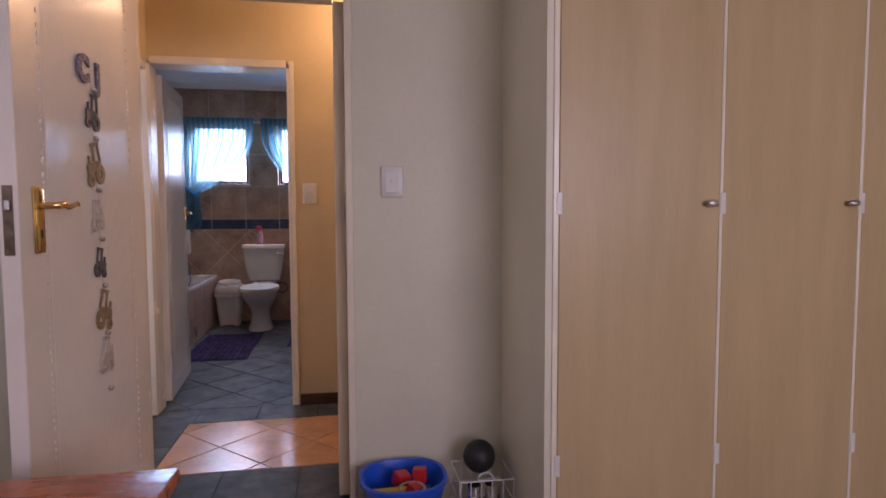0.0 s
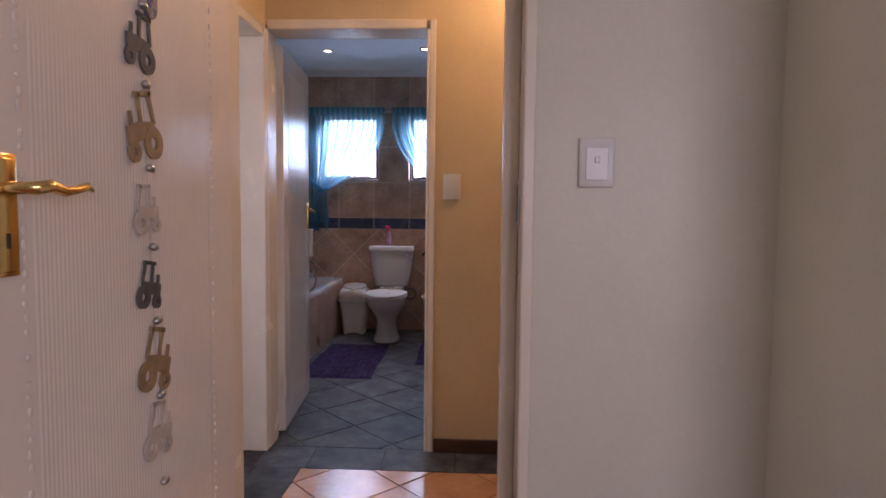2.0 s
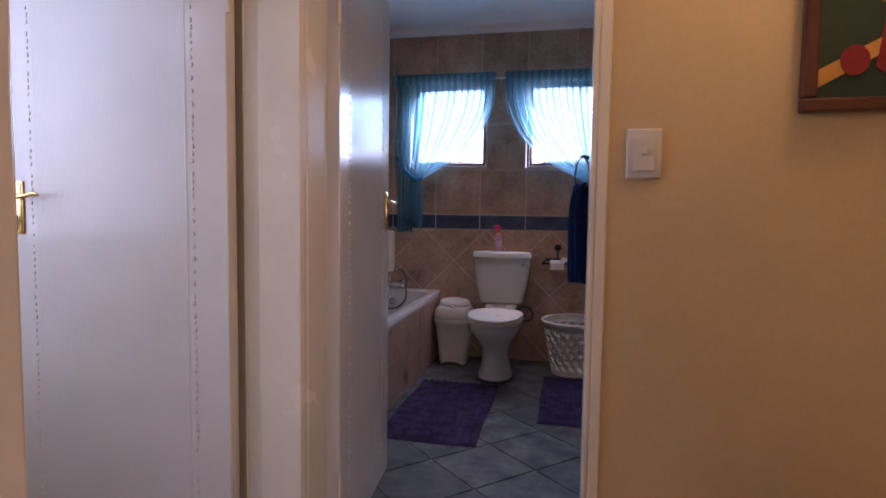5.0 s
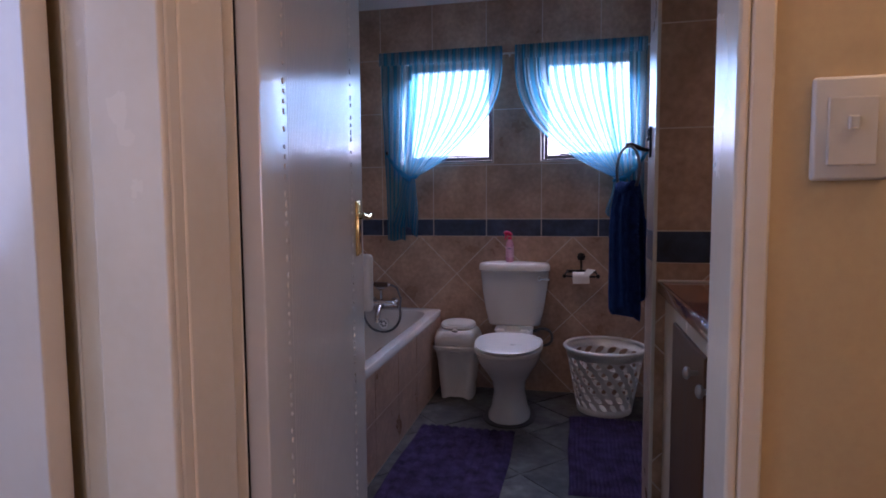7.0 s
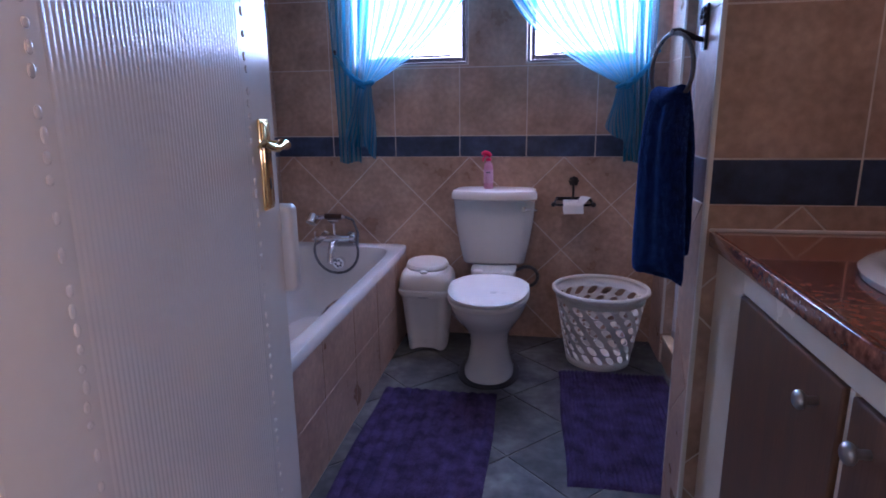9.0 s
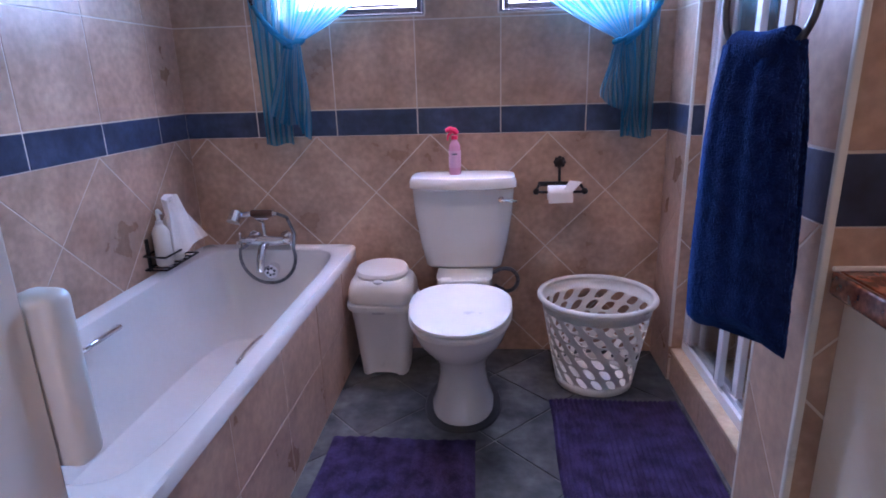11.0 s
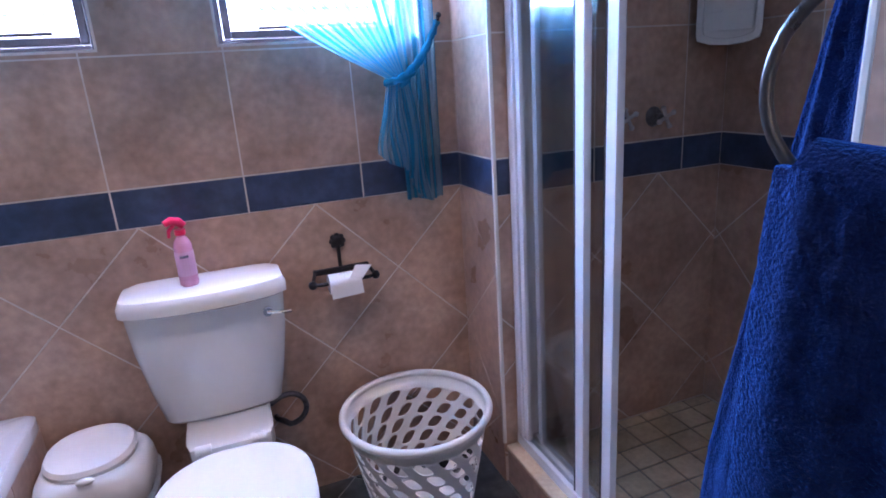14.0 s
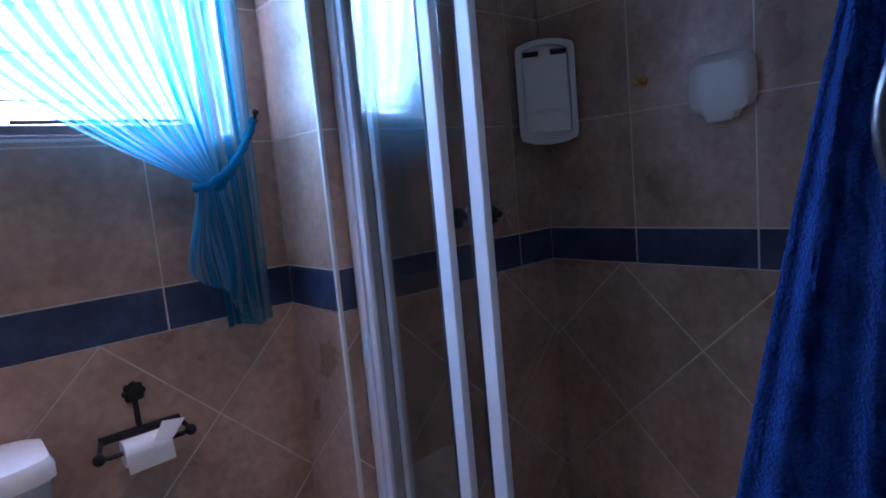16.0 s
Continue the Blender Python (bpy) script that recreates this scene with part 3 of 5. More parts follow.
# built-in cupboard with its doors
CY, CX = 1.274, 0.882
cup = thing("cupboard", (1.7, 1.5, 0), "built-in pale limed wood cupboard with small knobs", "cupboard")
part("side_panel", box(0.868, CY + 0.004, 0, 0.890, W0 - 0.001, 2.548), M_BED, cup, "cream painted side")
# solid block, dark so that the gaps between doors look shaded
part("carcass", boxes([(0.892, CY + 0.03, 0.06, 2.88, W0 - 0.002, 2.546)]), M_DARK, cup, "solid inside, coloured dark for its shade")
part("plinth", box(0.892, CY + 0.04, 0, 2.88, CY + 0.08, 0.058), M_CUP, cup)
edges = [0.905, 1.473, 2.004, 2.50, 2.885]
for a, b in zip(edges, edges[1:]):
    lf = part("cupboard_door", box(a + 0.006, CY, 0.065, b - 0.008, CY + 0.019, 2.54, 0.002), M_CUP, cup)
    part("edge_strip", box(b - 0.007, CY - 0.001, 0.062, b + 0.005, CY + 0.017, 2.542, 0.002), M_FRAME, cup, "white edge strip")
    kb = bmesh.new()
    cyl((b - 0.045, CY, 1.197), (b - 0.045, CY - 0.02, 1.197), 0.006, 12, bm=kb)
    ball((b - 0.047, CY - 0.024, 1.197), 0.022, 0.009, 0.012, 14, bm=kb)
    part("knob", kb, M_STEEL, lf, "small metal knob", True)
    for z in (0.35, 1.197, 2.2):
        part("hinge", box(a - 0.004, CY - 0.004, z - 0.035, a + 0.014, CY + 0.001, z + 0.035, 0.002), M_WHITE, lf, "white painted hinge")
part("edge_strip", box(0.8905, CY - 0.001, 0.062, 0.909, CY + 0.017, 2.542, 0.002), M_FRAME, cup, "white edge strip")


def rocker_switch(name, cx, y, cz, w, h, label):
    th = thing(name, (cx, y, cz), label, "switch")
    part("plate", box(cx - w / 2, y - 0.011, cz - h / 2, cx + w / 2, y, cz + h / 2, 0.005, 3), M_WHITE, th, smooth=True)
    part("insert", box(cx - w * 0.32, y - 0.0135, cz - h * 0.36, cx + w * 0.32, y - 0.010, cz + h * 0.30, 0.002), M_WHITE, th)
    part("rocker", box(cx - 0.006, y - 0.018, cz - 0.002, cx + 0.006, y - 0.013, cz + 0.014, 0.002), M_WHITE, th)
    return th


rocker_switch("light_switch", 0.427, W0, 1.29, 0.086, 0.121, "white rectangular light switch on the cream bedroom wall")
rocker_switch("light_switch", 0.039, D0, 1.287, 0.082, 0.120, "white rectangular light switch on the yellow hall wall")
sk = thing("wall_socket", (0.70, D0, 0.41), "white wall socket low on the yellow hall wall", "socket")
part("plate", box(0.628, D0 - 0.011, 0.365, 0.778, D0, 0.457, 0.005, 3), M_WHITE, sk, smooth=True)
part("rocker", box(0.735, D0 - 0.016, 0.42, 0.752, D0 - 0.010, 0.443, 0.002), M_WHITE, sk)
# pin holes are black discs, their inner shade put in as colour
for a in (0.668, 0.652, 0.684):
    part("pin_hole", cyl((a, D0 - 0.0125, 0.40 if a != 0.668 else 0.42), (a, D0 - 0.0105, 0.40 if a != 0.668 else 0.42), 0.005, 10), M_BLACK, sk)
# strike plate in the bedroom frame
structure("trim_strike_plate", box(BR + 0.0095, W0 + 0.062, 1.130, BR + 0.0138, W0 + 0.106, 1.252, 0.0012), M_STEEL, "metal strike plate in the door frame", "strike plate")
# no hole is cut: black colour gives the slot its shade
structure("trim_strike_slot", box(BR + 0.0085, W0 + 0.074, 1.144, BR + 0.0093, W0 + 0.098, 1.238), M_BLACK, "black inlay for the shaded slot of the strike plate", "strike plate")
structure("baseboard", box(OR + 0.047, D0 - 0.016, 0, 3.5, D0 - 0.001, 0.068, 0.004), M_DARKWOOD, "dark stained wooden skirting in the hall", "skirting")

# hanging on the bedroom door: two letters and six tractors on a cord
FX = -0.4785
hang = thing("door_hanging", (FX, 1.41, 0.63), "wooden letters and tractor cut-outs strung down the bedroom door", "decoration")


def on_door(u, v, w):
    return (FX + 0.004 + w, 1.41 + u, v)


def letter(ch, u, v, size, m, lab):
    cu = bpy.data.curves.new("letter", "FONT")
    cu.body, cu.size, cu.extrude, cu.bevel_depth, cu.offset = ch, size, 0.003, 0.001, size * 0.05
    tmp = bpy.data.objects.new("letter", cu)
    scene.collection.objects.link(tmp)
    me = bpy.data.meshes.new_from_object(tmp.evaluated_get(bpy.context.evaluated_depsgraph_get()))
    bpy.data.objects.remove(tmp)
    bm = bmesh.new()
    bm.from_mesh(me)
    spin(bm, Matrix.Translation((FX + 0.007, 1.41 + u, v)) @ Matrix(((0, 0, 1, 0), (1, 0, 0, 0), (0, 1, 0, 0), (0, 0, 0, 1))))
    part("letter", bm, m, hang, lab)


letter("C", -0.115, 1.545, 0.098, M_NAVY, "speckled navy letter C")
letter("J", 0.002, 1.540, 0.098, M_NAVY, "speckled navy letter J")


def ring_plate(u, v, r0, r1, bm, n=20):
    out = [[on_door(u + r * math.cos(2 * math.pi * i / n), v + r * math.sin(2 * math.pi * i / n), w) for i in range(n)] for r, w in ((r1, 0), (r1, 0.005), (r0, 0.005), (r0, 0))]
    loft(out, close=True, bm=bm)


def tractor(v, s, m, flip, lab, du, tilt):
    bm = bmesh.new()
    k = -1 if flip else 1
    ring_plate(-0.022 * k * s, v - 0.020 * s, 0.010 * s, 0.026 * s, bm)
    ring_plate(0.034 * k * s, v - 0.028 * s, 0.006 * s, 0.016 * s, bm)
    body = [(-0.030, -0.005), (0.044, -0.018), (0.046, 0.012), (0.008, 0.016), (-0.030, 0.014)]
    plate([(u * k * s, v + q * s) for u, q in body], 0.004, on_door, bm)
    for pts in ([(-0.034, 0.010), (-0.028, 0.010), (-0.020, 0.060), (-0.026, 0.060)], [(0.004, 0.010), (0.010, 0.010), (0.010, 0.060), (0.004, 0.060)], [(-0.030, 0.054), (0.016, 0.054), (0.016, 0.062), (-0.030, 0.062)], [(0.030, 0.010), (0.036, 0.010), (0.036, 0.034), (0.030, 0.034)]):
        plate([(u * k * s, v + q * s) for u, q in pts], 0.0045, on_door, bm)
    c = V3(on_door(0, v, 0))
    spin(bm, Matrix.Translation(c + V3((0, du, 0))) @ Matrix.Rotation(radians(tilt), 4, "X") @ Matrix.Translation(-c))
    part("tractor", bm, m, hang, lab)


for v, s, m, fl, lab, du, tilt in ((1.455, 0.95, M_GREYFELT, True, "dark grey tractor", -0.026, -4), (1.305, 1.15, M_TANWOOD, True, "tan tractor", -0.020, 12), (1.158, 0.85, M_PALEWOOD, False, "whitewashed tractor", -0.018, 3),
                                   (1.018, 0.82, M_GREYFELT, False, "dark grey tractor", -0.014, -10), (0.872, 1.12, M_TANWOOD, False, "tan tractor", 0.003, -14), (0.735, 1.0, M_PALEWOOD, False, "whitewashed tractor", 0.008, -8)):
    tractor(v, s, m, fl, lab, du, tilt)
for v in (1.528, 1.39, 1.24, 1.095, 0.955, 0.81, 0.637):
    part("bead", ball((FX + 0.010, 1.387 + 0.048 * (1.53 - v), v), 0.008, 0.011, 0.008, 12), M_STEEL, hang, "grey bead", True)
part("cord", sweep([(FX + 0.0025, 1.387 + 0.048 * (1.53 - z), z) for z in (1.60, 1.3, 0.95, 0.635)], 0.0012, 6), M_PALEWOOD, hang)

# varnished table beside the door
tb = thing("wooden_table", (-0.55, 0.5, 0), "orange-red varnished wooden table with square legs", "table")
part("tabletop", box(-1.02, 0.18, 0.585, -0.115, 0.845, 0.62, 0.008, 3), M_REDWOOD, tb, smooth=True)
for a, b in ((-0.98, 0.22), (-0.98, 0.75), (-0.21, 0.22), (-0.21, 0.75)):
    part("leg", box(a, b, 0, a + 0.055, b + 0.055, 0.584, 0.004), M_REDWOOD, tb)
for yy in (0.765, 0.24):
    part("apron", box(-0.92, yy, 0.49, -0.215, yy + 0.02, 0.584), M_REDWOOD, tb)

# toys beside the wall
tub = thing("toy_tub", (0.445, 1.615, 0), "bright blue plastic tub holding toy blocks", "tub")
rg = [oval(0.445, 1.615, z, rx, ry, 32, 2.6) for z, rx, ry in ((0.002, 0.115, 0.10), (0.01, 0.12, 0.105), (0.18, 0.150, 0.135), (0.196, 0.162, 0.147), (0.204, 0.162, 0.147), (0.204, 0.148, 0.133), (0.19, 0.144, 0.129), (0.02, 0.112, 0.098))]
part("body", loft(rg), M_TOYBLUE, tub, smooth=True)


def block(x, y, z, sx, sy, sz, turn, m, lab):
    bm = box(-sx / 2, -sy / 2, -sz / 2, sx / 2, sy / 2, sz / 2, 0.004)
    spin(bm, Matrix.Translation((x, y, z)) @ Euler((radians(turn * 0.4), radians(turn * 0.3), radians(turn))).to_matrix().to_4x4())
    whole("toy_block", bm, m, lab, "toy", "blocks in the tub")


block(0.40, 1.58, 0.125, 0.15, 0.09, 0.03, 5, M_TOYCYAN, "pale blue plastic toy block in the tub")
block(0.50, 1.61, 0.13, 0.08, 0.07, 0.04, -20, M_TOYCYAN, "pale blue plastic toy block in the tub")
block(0.385, 1.57, 0.162, 0.14, 0.03, 0.025, 6, M_TOYYEL, "long yellow plastic toy block in the tub")
block(0.44, 1.64, 0.175, 0.055, 0.05, 0.05, 25, M_TOYRED, "red plastic toy block in the tub")
block(0.51, 1.64, 0.182, 0.05, 0.05, 0.06, -14, M_TOYRED, "red plastic toy block in the tub")
block(0.485, 1.56, 0.165, 0.06, 0.05, 0.045, 40, M_TOYRED, "red plastic toy block in the tub")
whole("toy_ring", sweep(arc((0.47, 1.545, 0.185), 0.045, 0, 352, 24, "xy"), 0.004, 8, True), M_PALEWOOD, "thin white toy ring on the blocks", "toy", smooth=True)
rack = thing("wire_rack", (0.73, 1.62, 0), "white coated wire rack on the bedroom floor", "rack")
for z in (0.02, 0.12, 0.20):
    part("rail", sweep([(0.64, 1.52, z), (0.84, 1.52, z), (0.84, 1.70, z), (0.64, 1.70, z)], 0.003, 6, True), M_WIRE, rack, smooth=True)
for i in range(6):
    xx = 0.64 + 0.04 * i
    part("wire", sweep([(xx, 1.52, 0.20), (xx, 1.52, 0.02), (xx, 1.70, 0.02), (xx, 1.70, 0.20)], 0.0022, 6), M_WIRE, rack, smooth=True)
part("arch", sweep(arc((0.735, 1.52, 0.20), 0.03, 0, 180, 12), 0.003, 6), M_WIRE, rack, smooth=True)
for xx, yy in ((0.64, 1.52), (0.84, 1.52), (0.64, 1.70), (0.84, 1.70)):
    part("foot", cyl((xx, yy, 0), (xx, yy, 0.02), 0.004, 8), M_WIRE, rack)
whole("rubber_ball", ball((0.742, 1.655, 0.235), 0.062, seg=24), M_BLACK, "black rubber ball lying in the wire rack", "ball", smooth=True)
for a in (0.70, 0.765):
    whole("tin_can", cyl((a, 1.56, 0.022), (a, 1.56, 0.17), 0.024, 18), M_CHROME, "shiny metal tin standing in the wire rack", "tin", "tins in the rack", smooth=True)

# ---- hall things ----
M_PGREEN = mat("picture_dark_green", (0.012, 0.035, 0.02), 0.5, var=0.2)
M_MAHOG = mat("dark_mahogany", (0.085, 0.018, 0.010), 0.3, var=0.3, scale=8, bump=0.1, bscale=50, coat=0.3)
M_PRIB = mat("purple_grey_ribbon", (0.13, 0.06, 0.10), 0.7, var=0.2)
M_PRED = mat("picture_red_cloth", (0.24, 0.010, 0.014), 0.7, var=0.15)
M_PYEL = mat("picture_yellow_band", (0.55, 0.27, 0.05), 0.6, var=0.15)
PX0, PX1, PZ0, PZ1 = 0.372, 0.95, 1.375, 1.785
pic = thing("framed_picture", (0.66, D0, PZ0), "dark wood framed display of medals on red cloth", "picture")
fr4 = bmesh.new()
for r in ((PX0, PZ0, PX1, PZ0 + 0.032), (PX0, PZ1 - 0.032, PX1, PZ1), (PX0, PZ0 + 0.032, PX0 + 0.032, PZ1 - 0.032), (PX1 - 0.032, PZ0 + 0.032, PX1, PZ1 - 0.032)):
    box(r[0], D0 - 0.03, r[1], r[2], D0 - 0.001, r[3], 0.006, bm=fr4)
part("frame", fr4, M_MAHOG, pic)
part("backing", box(PX0 + 0.03, D0 - 0.012, PZ0 + 0.03, PX1 - 0.03, D0 - 0.006, PZ1 - 0.03), M_PGREEN, pic)


def on_pic(u, v, w):
    return (PX0 + u, D0 - 0.012 - w, PZ0 + v)


part("yellow_band", plate([(0.034, 0.355), (0.034, 0.315), (0.225, 0.20), (0.225, 0.24)], 0.0015, on_pic), M_PYEL, pic)
part("yellow_band", plate([(0.034, 0.055), (0.034, 0.095), (0.225, 0.20), (0.225, 0.165)], 0.0015, on_pic), M_PYEL, pic)
part("red_cloth", plate([(0.15, 0.10), (0.20, 0.06), (0.36, 0.045), (0.46, 0.09), (0.45, 0.25), (0.38, 0.36), (0.24, 0.36), (0.17, 0.25)], 0.002, on_pic), M_PRED, pic)
part("red_badge", plate([(0.108 + 0.030 * math.cos(a / 8 * math.pi), 0.115 + 0.034 * math.sin(a / 8 * math.pi)) for a in range(16)], 0.003, on_pic), M_PRED, pic)
part("green_badge", plate([(0.125 + 0.024 * math.cos(a / 8 * math.pi), 0.32 + 0.034 * math.sin(a / 8 * math.pi)) for a in range(16)], 0.003, on_pic), M_TANWOOD, pic)
for i, m in enumerate((M_PRIB, M_PRIB, M_PYEL, M_PRED, M_PYEL, M_PRIB, M_PRED)):
    u = 0.245 + 0.026 * i
    part("ribbon", plate([(u, 0.128), (u + 0.024, 0.128), (u + 0.024, 0.180), (u, 0.180)], 0.005, on_pic), m, pic)
    part("ribbon_stripe", plate([(u + 0.009, 0.128), (u + 0.015, 0.128), (u + 0.015, 0.180), (u + 0.009, 0.180)], 0.0056, on_pic), M_TANWOOD, pic)
    part("medal", plate([(u + 0.012 + 0.016 * math.cos(a / 8 * math.pi), 0.110 - 0.004 * (i % 2) + 0.016 * math.sin(a / 8 * math.pi)) for a in range(16)], 0.006 + 0.001 * (i % 2), on_pic), M_STEEL, pic)
for v0, hw, hh in ((0.325, 0.011, 0.016), (0.278, 0.017, 0.007), (0.240, 0.012, 0.020)):
    part("collar_badge", plate([(0.335 + hw * math.cos(a / 8 * math.pi), v0 + hh * math.sin(a / 8 * math.pi)) for a in range(16)], 0.006, on_pic), M_BRONZE, pic, "dark metal badge")
part("name_strip", plate([(0.265, 0.056), (0.345, 0.066), (0.348, 0.080), (0.280, 0.071)], 0.004, on_pic), M_PALEWOOD, pic)
hl = thing("ceiling_lamp", (0.56, 2.84, 2.55), "round frosted glass lamp under the hall ceiling", "lamp")
part("base", cyl((0.56, 2.84, 2.52), (0.56, 2.84, 2.549), 0.10, 28), M_WHITE, hl)
part("bulb", ball((0.56, 2.84, 2.49), 0.03, seg=16), M_LAMP, hl, smooth=True)

# ---- bathroom: fixed things ----
# the third fitting is made up, a body for the added vanity fill
for cx, cy in ((-1.08, 5.27), (-0.26, 5.22), (0.52, 4.04)):
    dl = thing("downlight", (cx, cy, ZC), "small round recessed downlight in the white ceiling", "downlight", "ceiling downlights")
    part("rim", loft([oval(cx, cy, z, r, r, 28) for z, r in ((ZC - 0.001, 0.045), (ZC - 0.008, 0.042), (ZC - 0.008, 0.030), (ZC - 0.001, 0.028))], close=True), M_CHROME, dl, smooth=True)
    part("bulb", cyl((cx, cy, ZC - 0.006), (cx, cy, ZC - 0.001), 0.026, 20), M_LAMP, dl)

# corner trims
for nm, a, b in (("trim_corner", (-0.001, CF - 0.001), (0.012, CF + 0.011)), ("trim_corner_rear", (-0.001, CR - 0.010), (0.012, CR + 0.001)), ("trim_nib", (XR - 0.002, YS - 0.002), (XR + 0.010, YS + 0.010))):
    structure(nm, box(a[0], a[1], 0.0 if nm == "trim_corner" else 0.15, b[0], b[1], 2.5, 0.003), M_WHITE, "white plastic corner trim on the tiled wall", "trim")

# bath
bath = thing("bathtub", (-1.46, 5.18, 0), "white built-in bath with chrome grips", "bath")
bx0, bx1, by0, by1 = XL, -1.105, 4.33, B
mx_, my_, hx, hy = (bx0 + bx1) / 2, (by0 + by1) / 2, (bx1 - bx0) / 2, (by1 - by0) / 2


def rrect(z, ix, iy, power, dy=0.0, n=48):
    return [(mx_ + (hx - ix) * sx, my_ + dy + (hy - iy) * sy, z) for sx, sy in ((math.copysign(abs(math.cos(a)) ** (2 / power), math.cos(a)), math.copysign(abs(math.sin(a)) ** (2 / power), math.sin(a))) for a in (2 * math.pi * (i + 0.5) / n for i in range(n)))]


rings = [rrect(0.475, 0.002, 0.002, 40), rrect(0.508, 0.002, 0.002, 40), rrect(0.516, 0.008, 0.008, 30), rrect(0.516, 0.052, 0.06, 9), rrect(0.508, 0.064, 0.075, 8), rrect(0.44, 0.075, 0.095, 7), rrect(0.25, 0.10, 0.15, 6), rrect(0.14, 0.13, 0.21, 5), rrect(0.105, 0.19, 0.30, 4)]
part("tub", loft(rings, cap0=False), M_BATH, bath, smooth=True)
panel = part("panel", boxes([(bx1 - 0.08, by0, 0, bx1 - 0.012, by1, 0.474), (bx0, by0, 0, bx1 - 0.08, by0 + 0.03, 0.474)]), M_GROUT, bath, "tiled bath panel")
for xg, sgn, yc in ((bx0 + 0.078, 1, 5.13), (bx1 - 0.078, -1, 5.06)):
    g = sweep([(xg, yc - 0.10, 0.455), (xg + sgn * 0.028, yc - 0.085, 0.465), (xg + sgn * 0.032, yc - 0.03, 0.468), (xg + sgn * 0.032, yc + 0.03, 0.468), (xg + sgn * 0.028, yc + 0.085, 0.465), (xg, yc + 0.10, 0.455)], 0.009, 10)
    part("grip", g, M_CHROME, bath, "chrome grip", True)
part("waste", cyl((-1.46, 5.72, 0.1035), (-1.46, 5.72, 0.109), 0.032, 20), M_CHROME, bath)

# bath mixer with hand shower
tx, tz, ty = -1.505, 0.552, B - 0.07
mix = thing("bath_mixer", (tx, ty, tz), "chrome bath mixer with cradled hand shower and hose", "tap")
bm = sweep([(tx - 0.085, ty, tz), (tx - 0.05, ty, tz), (tx, ty, tz), (tx + 0.05, ty, tz), (tx + 0.085, ty, tz)], [0.020, 0.024, 0.028, 0.024, 0.020], 14)
for s in (-1, 1):
    cyl((tx + s * 0.075, B, tz), (tx + s * 0.075, ty, tz), 0.014, 12, bm=bm)
    cyl((tx + s * 0.075, B - 0.008, tz), (tx + s * 0.075, B, tz), 0.030, 18, bm=bm)
part("body", bm, M_CHROME, mix, smooth=True)
for s in (-1, 1):
    c = V3((tx + s * 0.115, ty, tz))
    k = cyl((tx + s * 0.085, ty, tz), c, 0.012, 12)
    for d in ((0, 0, 0.032), (0, 0, -0.032), (0, 0.032, 0), (0, -0.032, 0)):
        cyl(c, c + V3(d), 0.0055, 8, bm=k)
        ball(c + V3(d), 0.008, seg=8, bm=k)
    part("cross_handle", k, M_CHROME, mix, smooth=True)
part("spout", sweep([(tx, ty, tz - 0.01), (tx, ty - 0.05, tz - 0.03), (tx, ty - 0.085, tz - 0.075), (tx, ty - 0.09, tz - 0.115)], [0.021, 0.019, 0.018, 0.020], 12), M_CHROME, mix, smooth=True)
part("cradle", sweep([(tx, ty, tz + 0.02), (tx, ty - 0.005, tz + 0.085), (tx - 0.03, ty - 0.01, tz + 0.105), (tx + 0.03, ty - 0.01, tz + 0.105)], 0.009, 10), M_CHROME, mix, smooth=True)
hs = sweep([(tx - 0.095, ty - 0.015, tz + 0.118), (tx - 0.05, ty - 0.012, tz + 0.126), (tx, ty - 0.01, tz + 0.128), (tx + 0.07, ty - 0.01, tz + 0.124)], [0.012, 0.014, 0.015, 0.010], 12)
cyl((tx - 0.108, ty - 0.02, tz + 0.135), (tx - 0.115, ty - 0.05, tz + 0.095), 0.026, 18, 0.030, bm=hs)
part("hand_shower", hs, M_CHROME, mix, "chrome hand shower", True)
part("grip", sweep([(tx - 0.045, ty - 0.012, tz + 0.127), (tx + 0.05, ty - 0.01, tz + 0.126)], 0.0165, 12), M_DARKWOOD, mix, "dark handle grip", True)
hose = [(tx + 0.07, ty - 0.01, tz + 0.124), (tx + 0.115, ty - 0.02, tz + 0.11), (tx + 0.145, ty - 0.03, tz + 0.04)] + arc((tx + 0.02, ty - 0.045, tz - 0.06), 0.125, 15, -195, 22)[0:] + [(tx - 0.07, ty - 0.03, tz - 0.01)]
part("hose", sweep(hose, 0.0075, 8), M_HOSE, mix, "metal shower hose", True)

ov = cyl((tx + 0.035, B - 0.135, tz - 0.125), (tx + 0.035, B - 0.085, tz - 0.125), 0.030, 24)
part("overflow_plate", ov, M_CHROME, bath, "round chrome overflow grating", True)
# black dots painted for the shade in the grating's openings
for k in range(6):
    a = radians(60 * k + 15)
    part("overflow_slot", cyl((tx + 0.035 + 0.016 * math.cos(a), B - 0.137, tz - 0.125 + 0.016 * math.sin(a)), (tx + 0.035 + 0.016 * math.cos(a), B - 0.1352, tz - 0.125 + 0.016 * math.sin(a)), 0.0055, 10), M_BLACK, bath)

# rack with bottles and a cloth by the bath
br = thing("bath_rack", (-1.80, 5.66, 0.53), "black wire rack on the tiled wall over the bath", "rack")
part("wire", sweep([(XL + 0.004, 5.56, 0.545), (XL + 0.09, 5.56, 0.545), (XL + 0.09, 5.80, 0.545), (XL + 0.004, 5.80, 0.545)], 0.004, 8, True), M_IRON, br, smooth=True)
part("rail", sweep([(XL + 0.004, 5.56, 0.60), (XL + 0.092, 5.56, 0.595), (XL + 0.092, 5.80, 0.595), (XL + 0.004, 5.80, 0.60)], 0.004, 8, True), M_IRON, br, smooth=True)
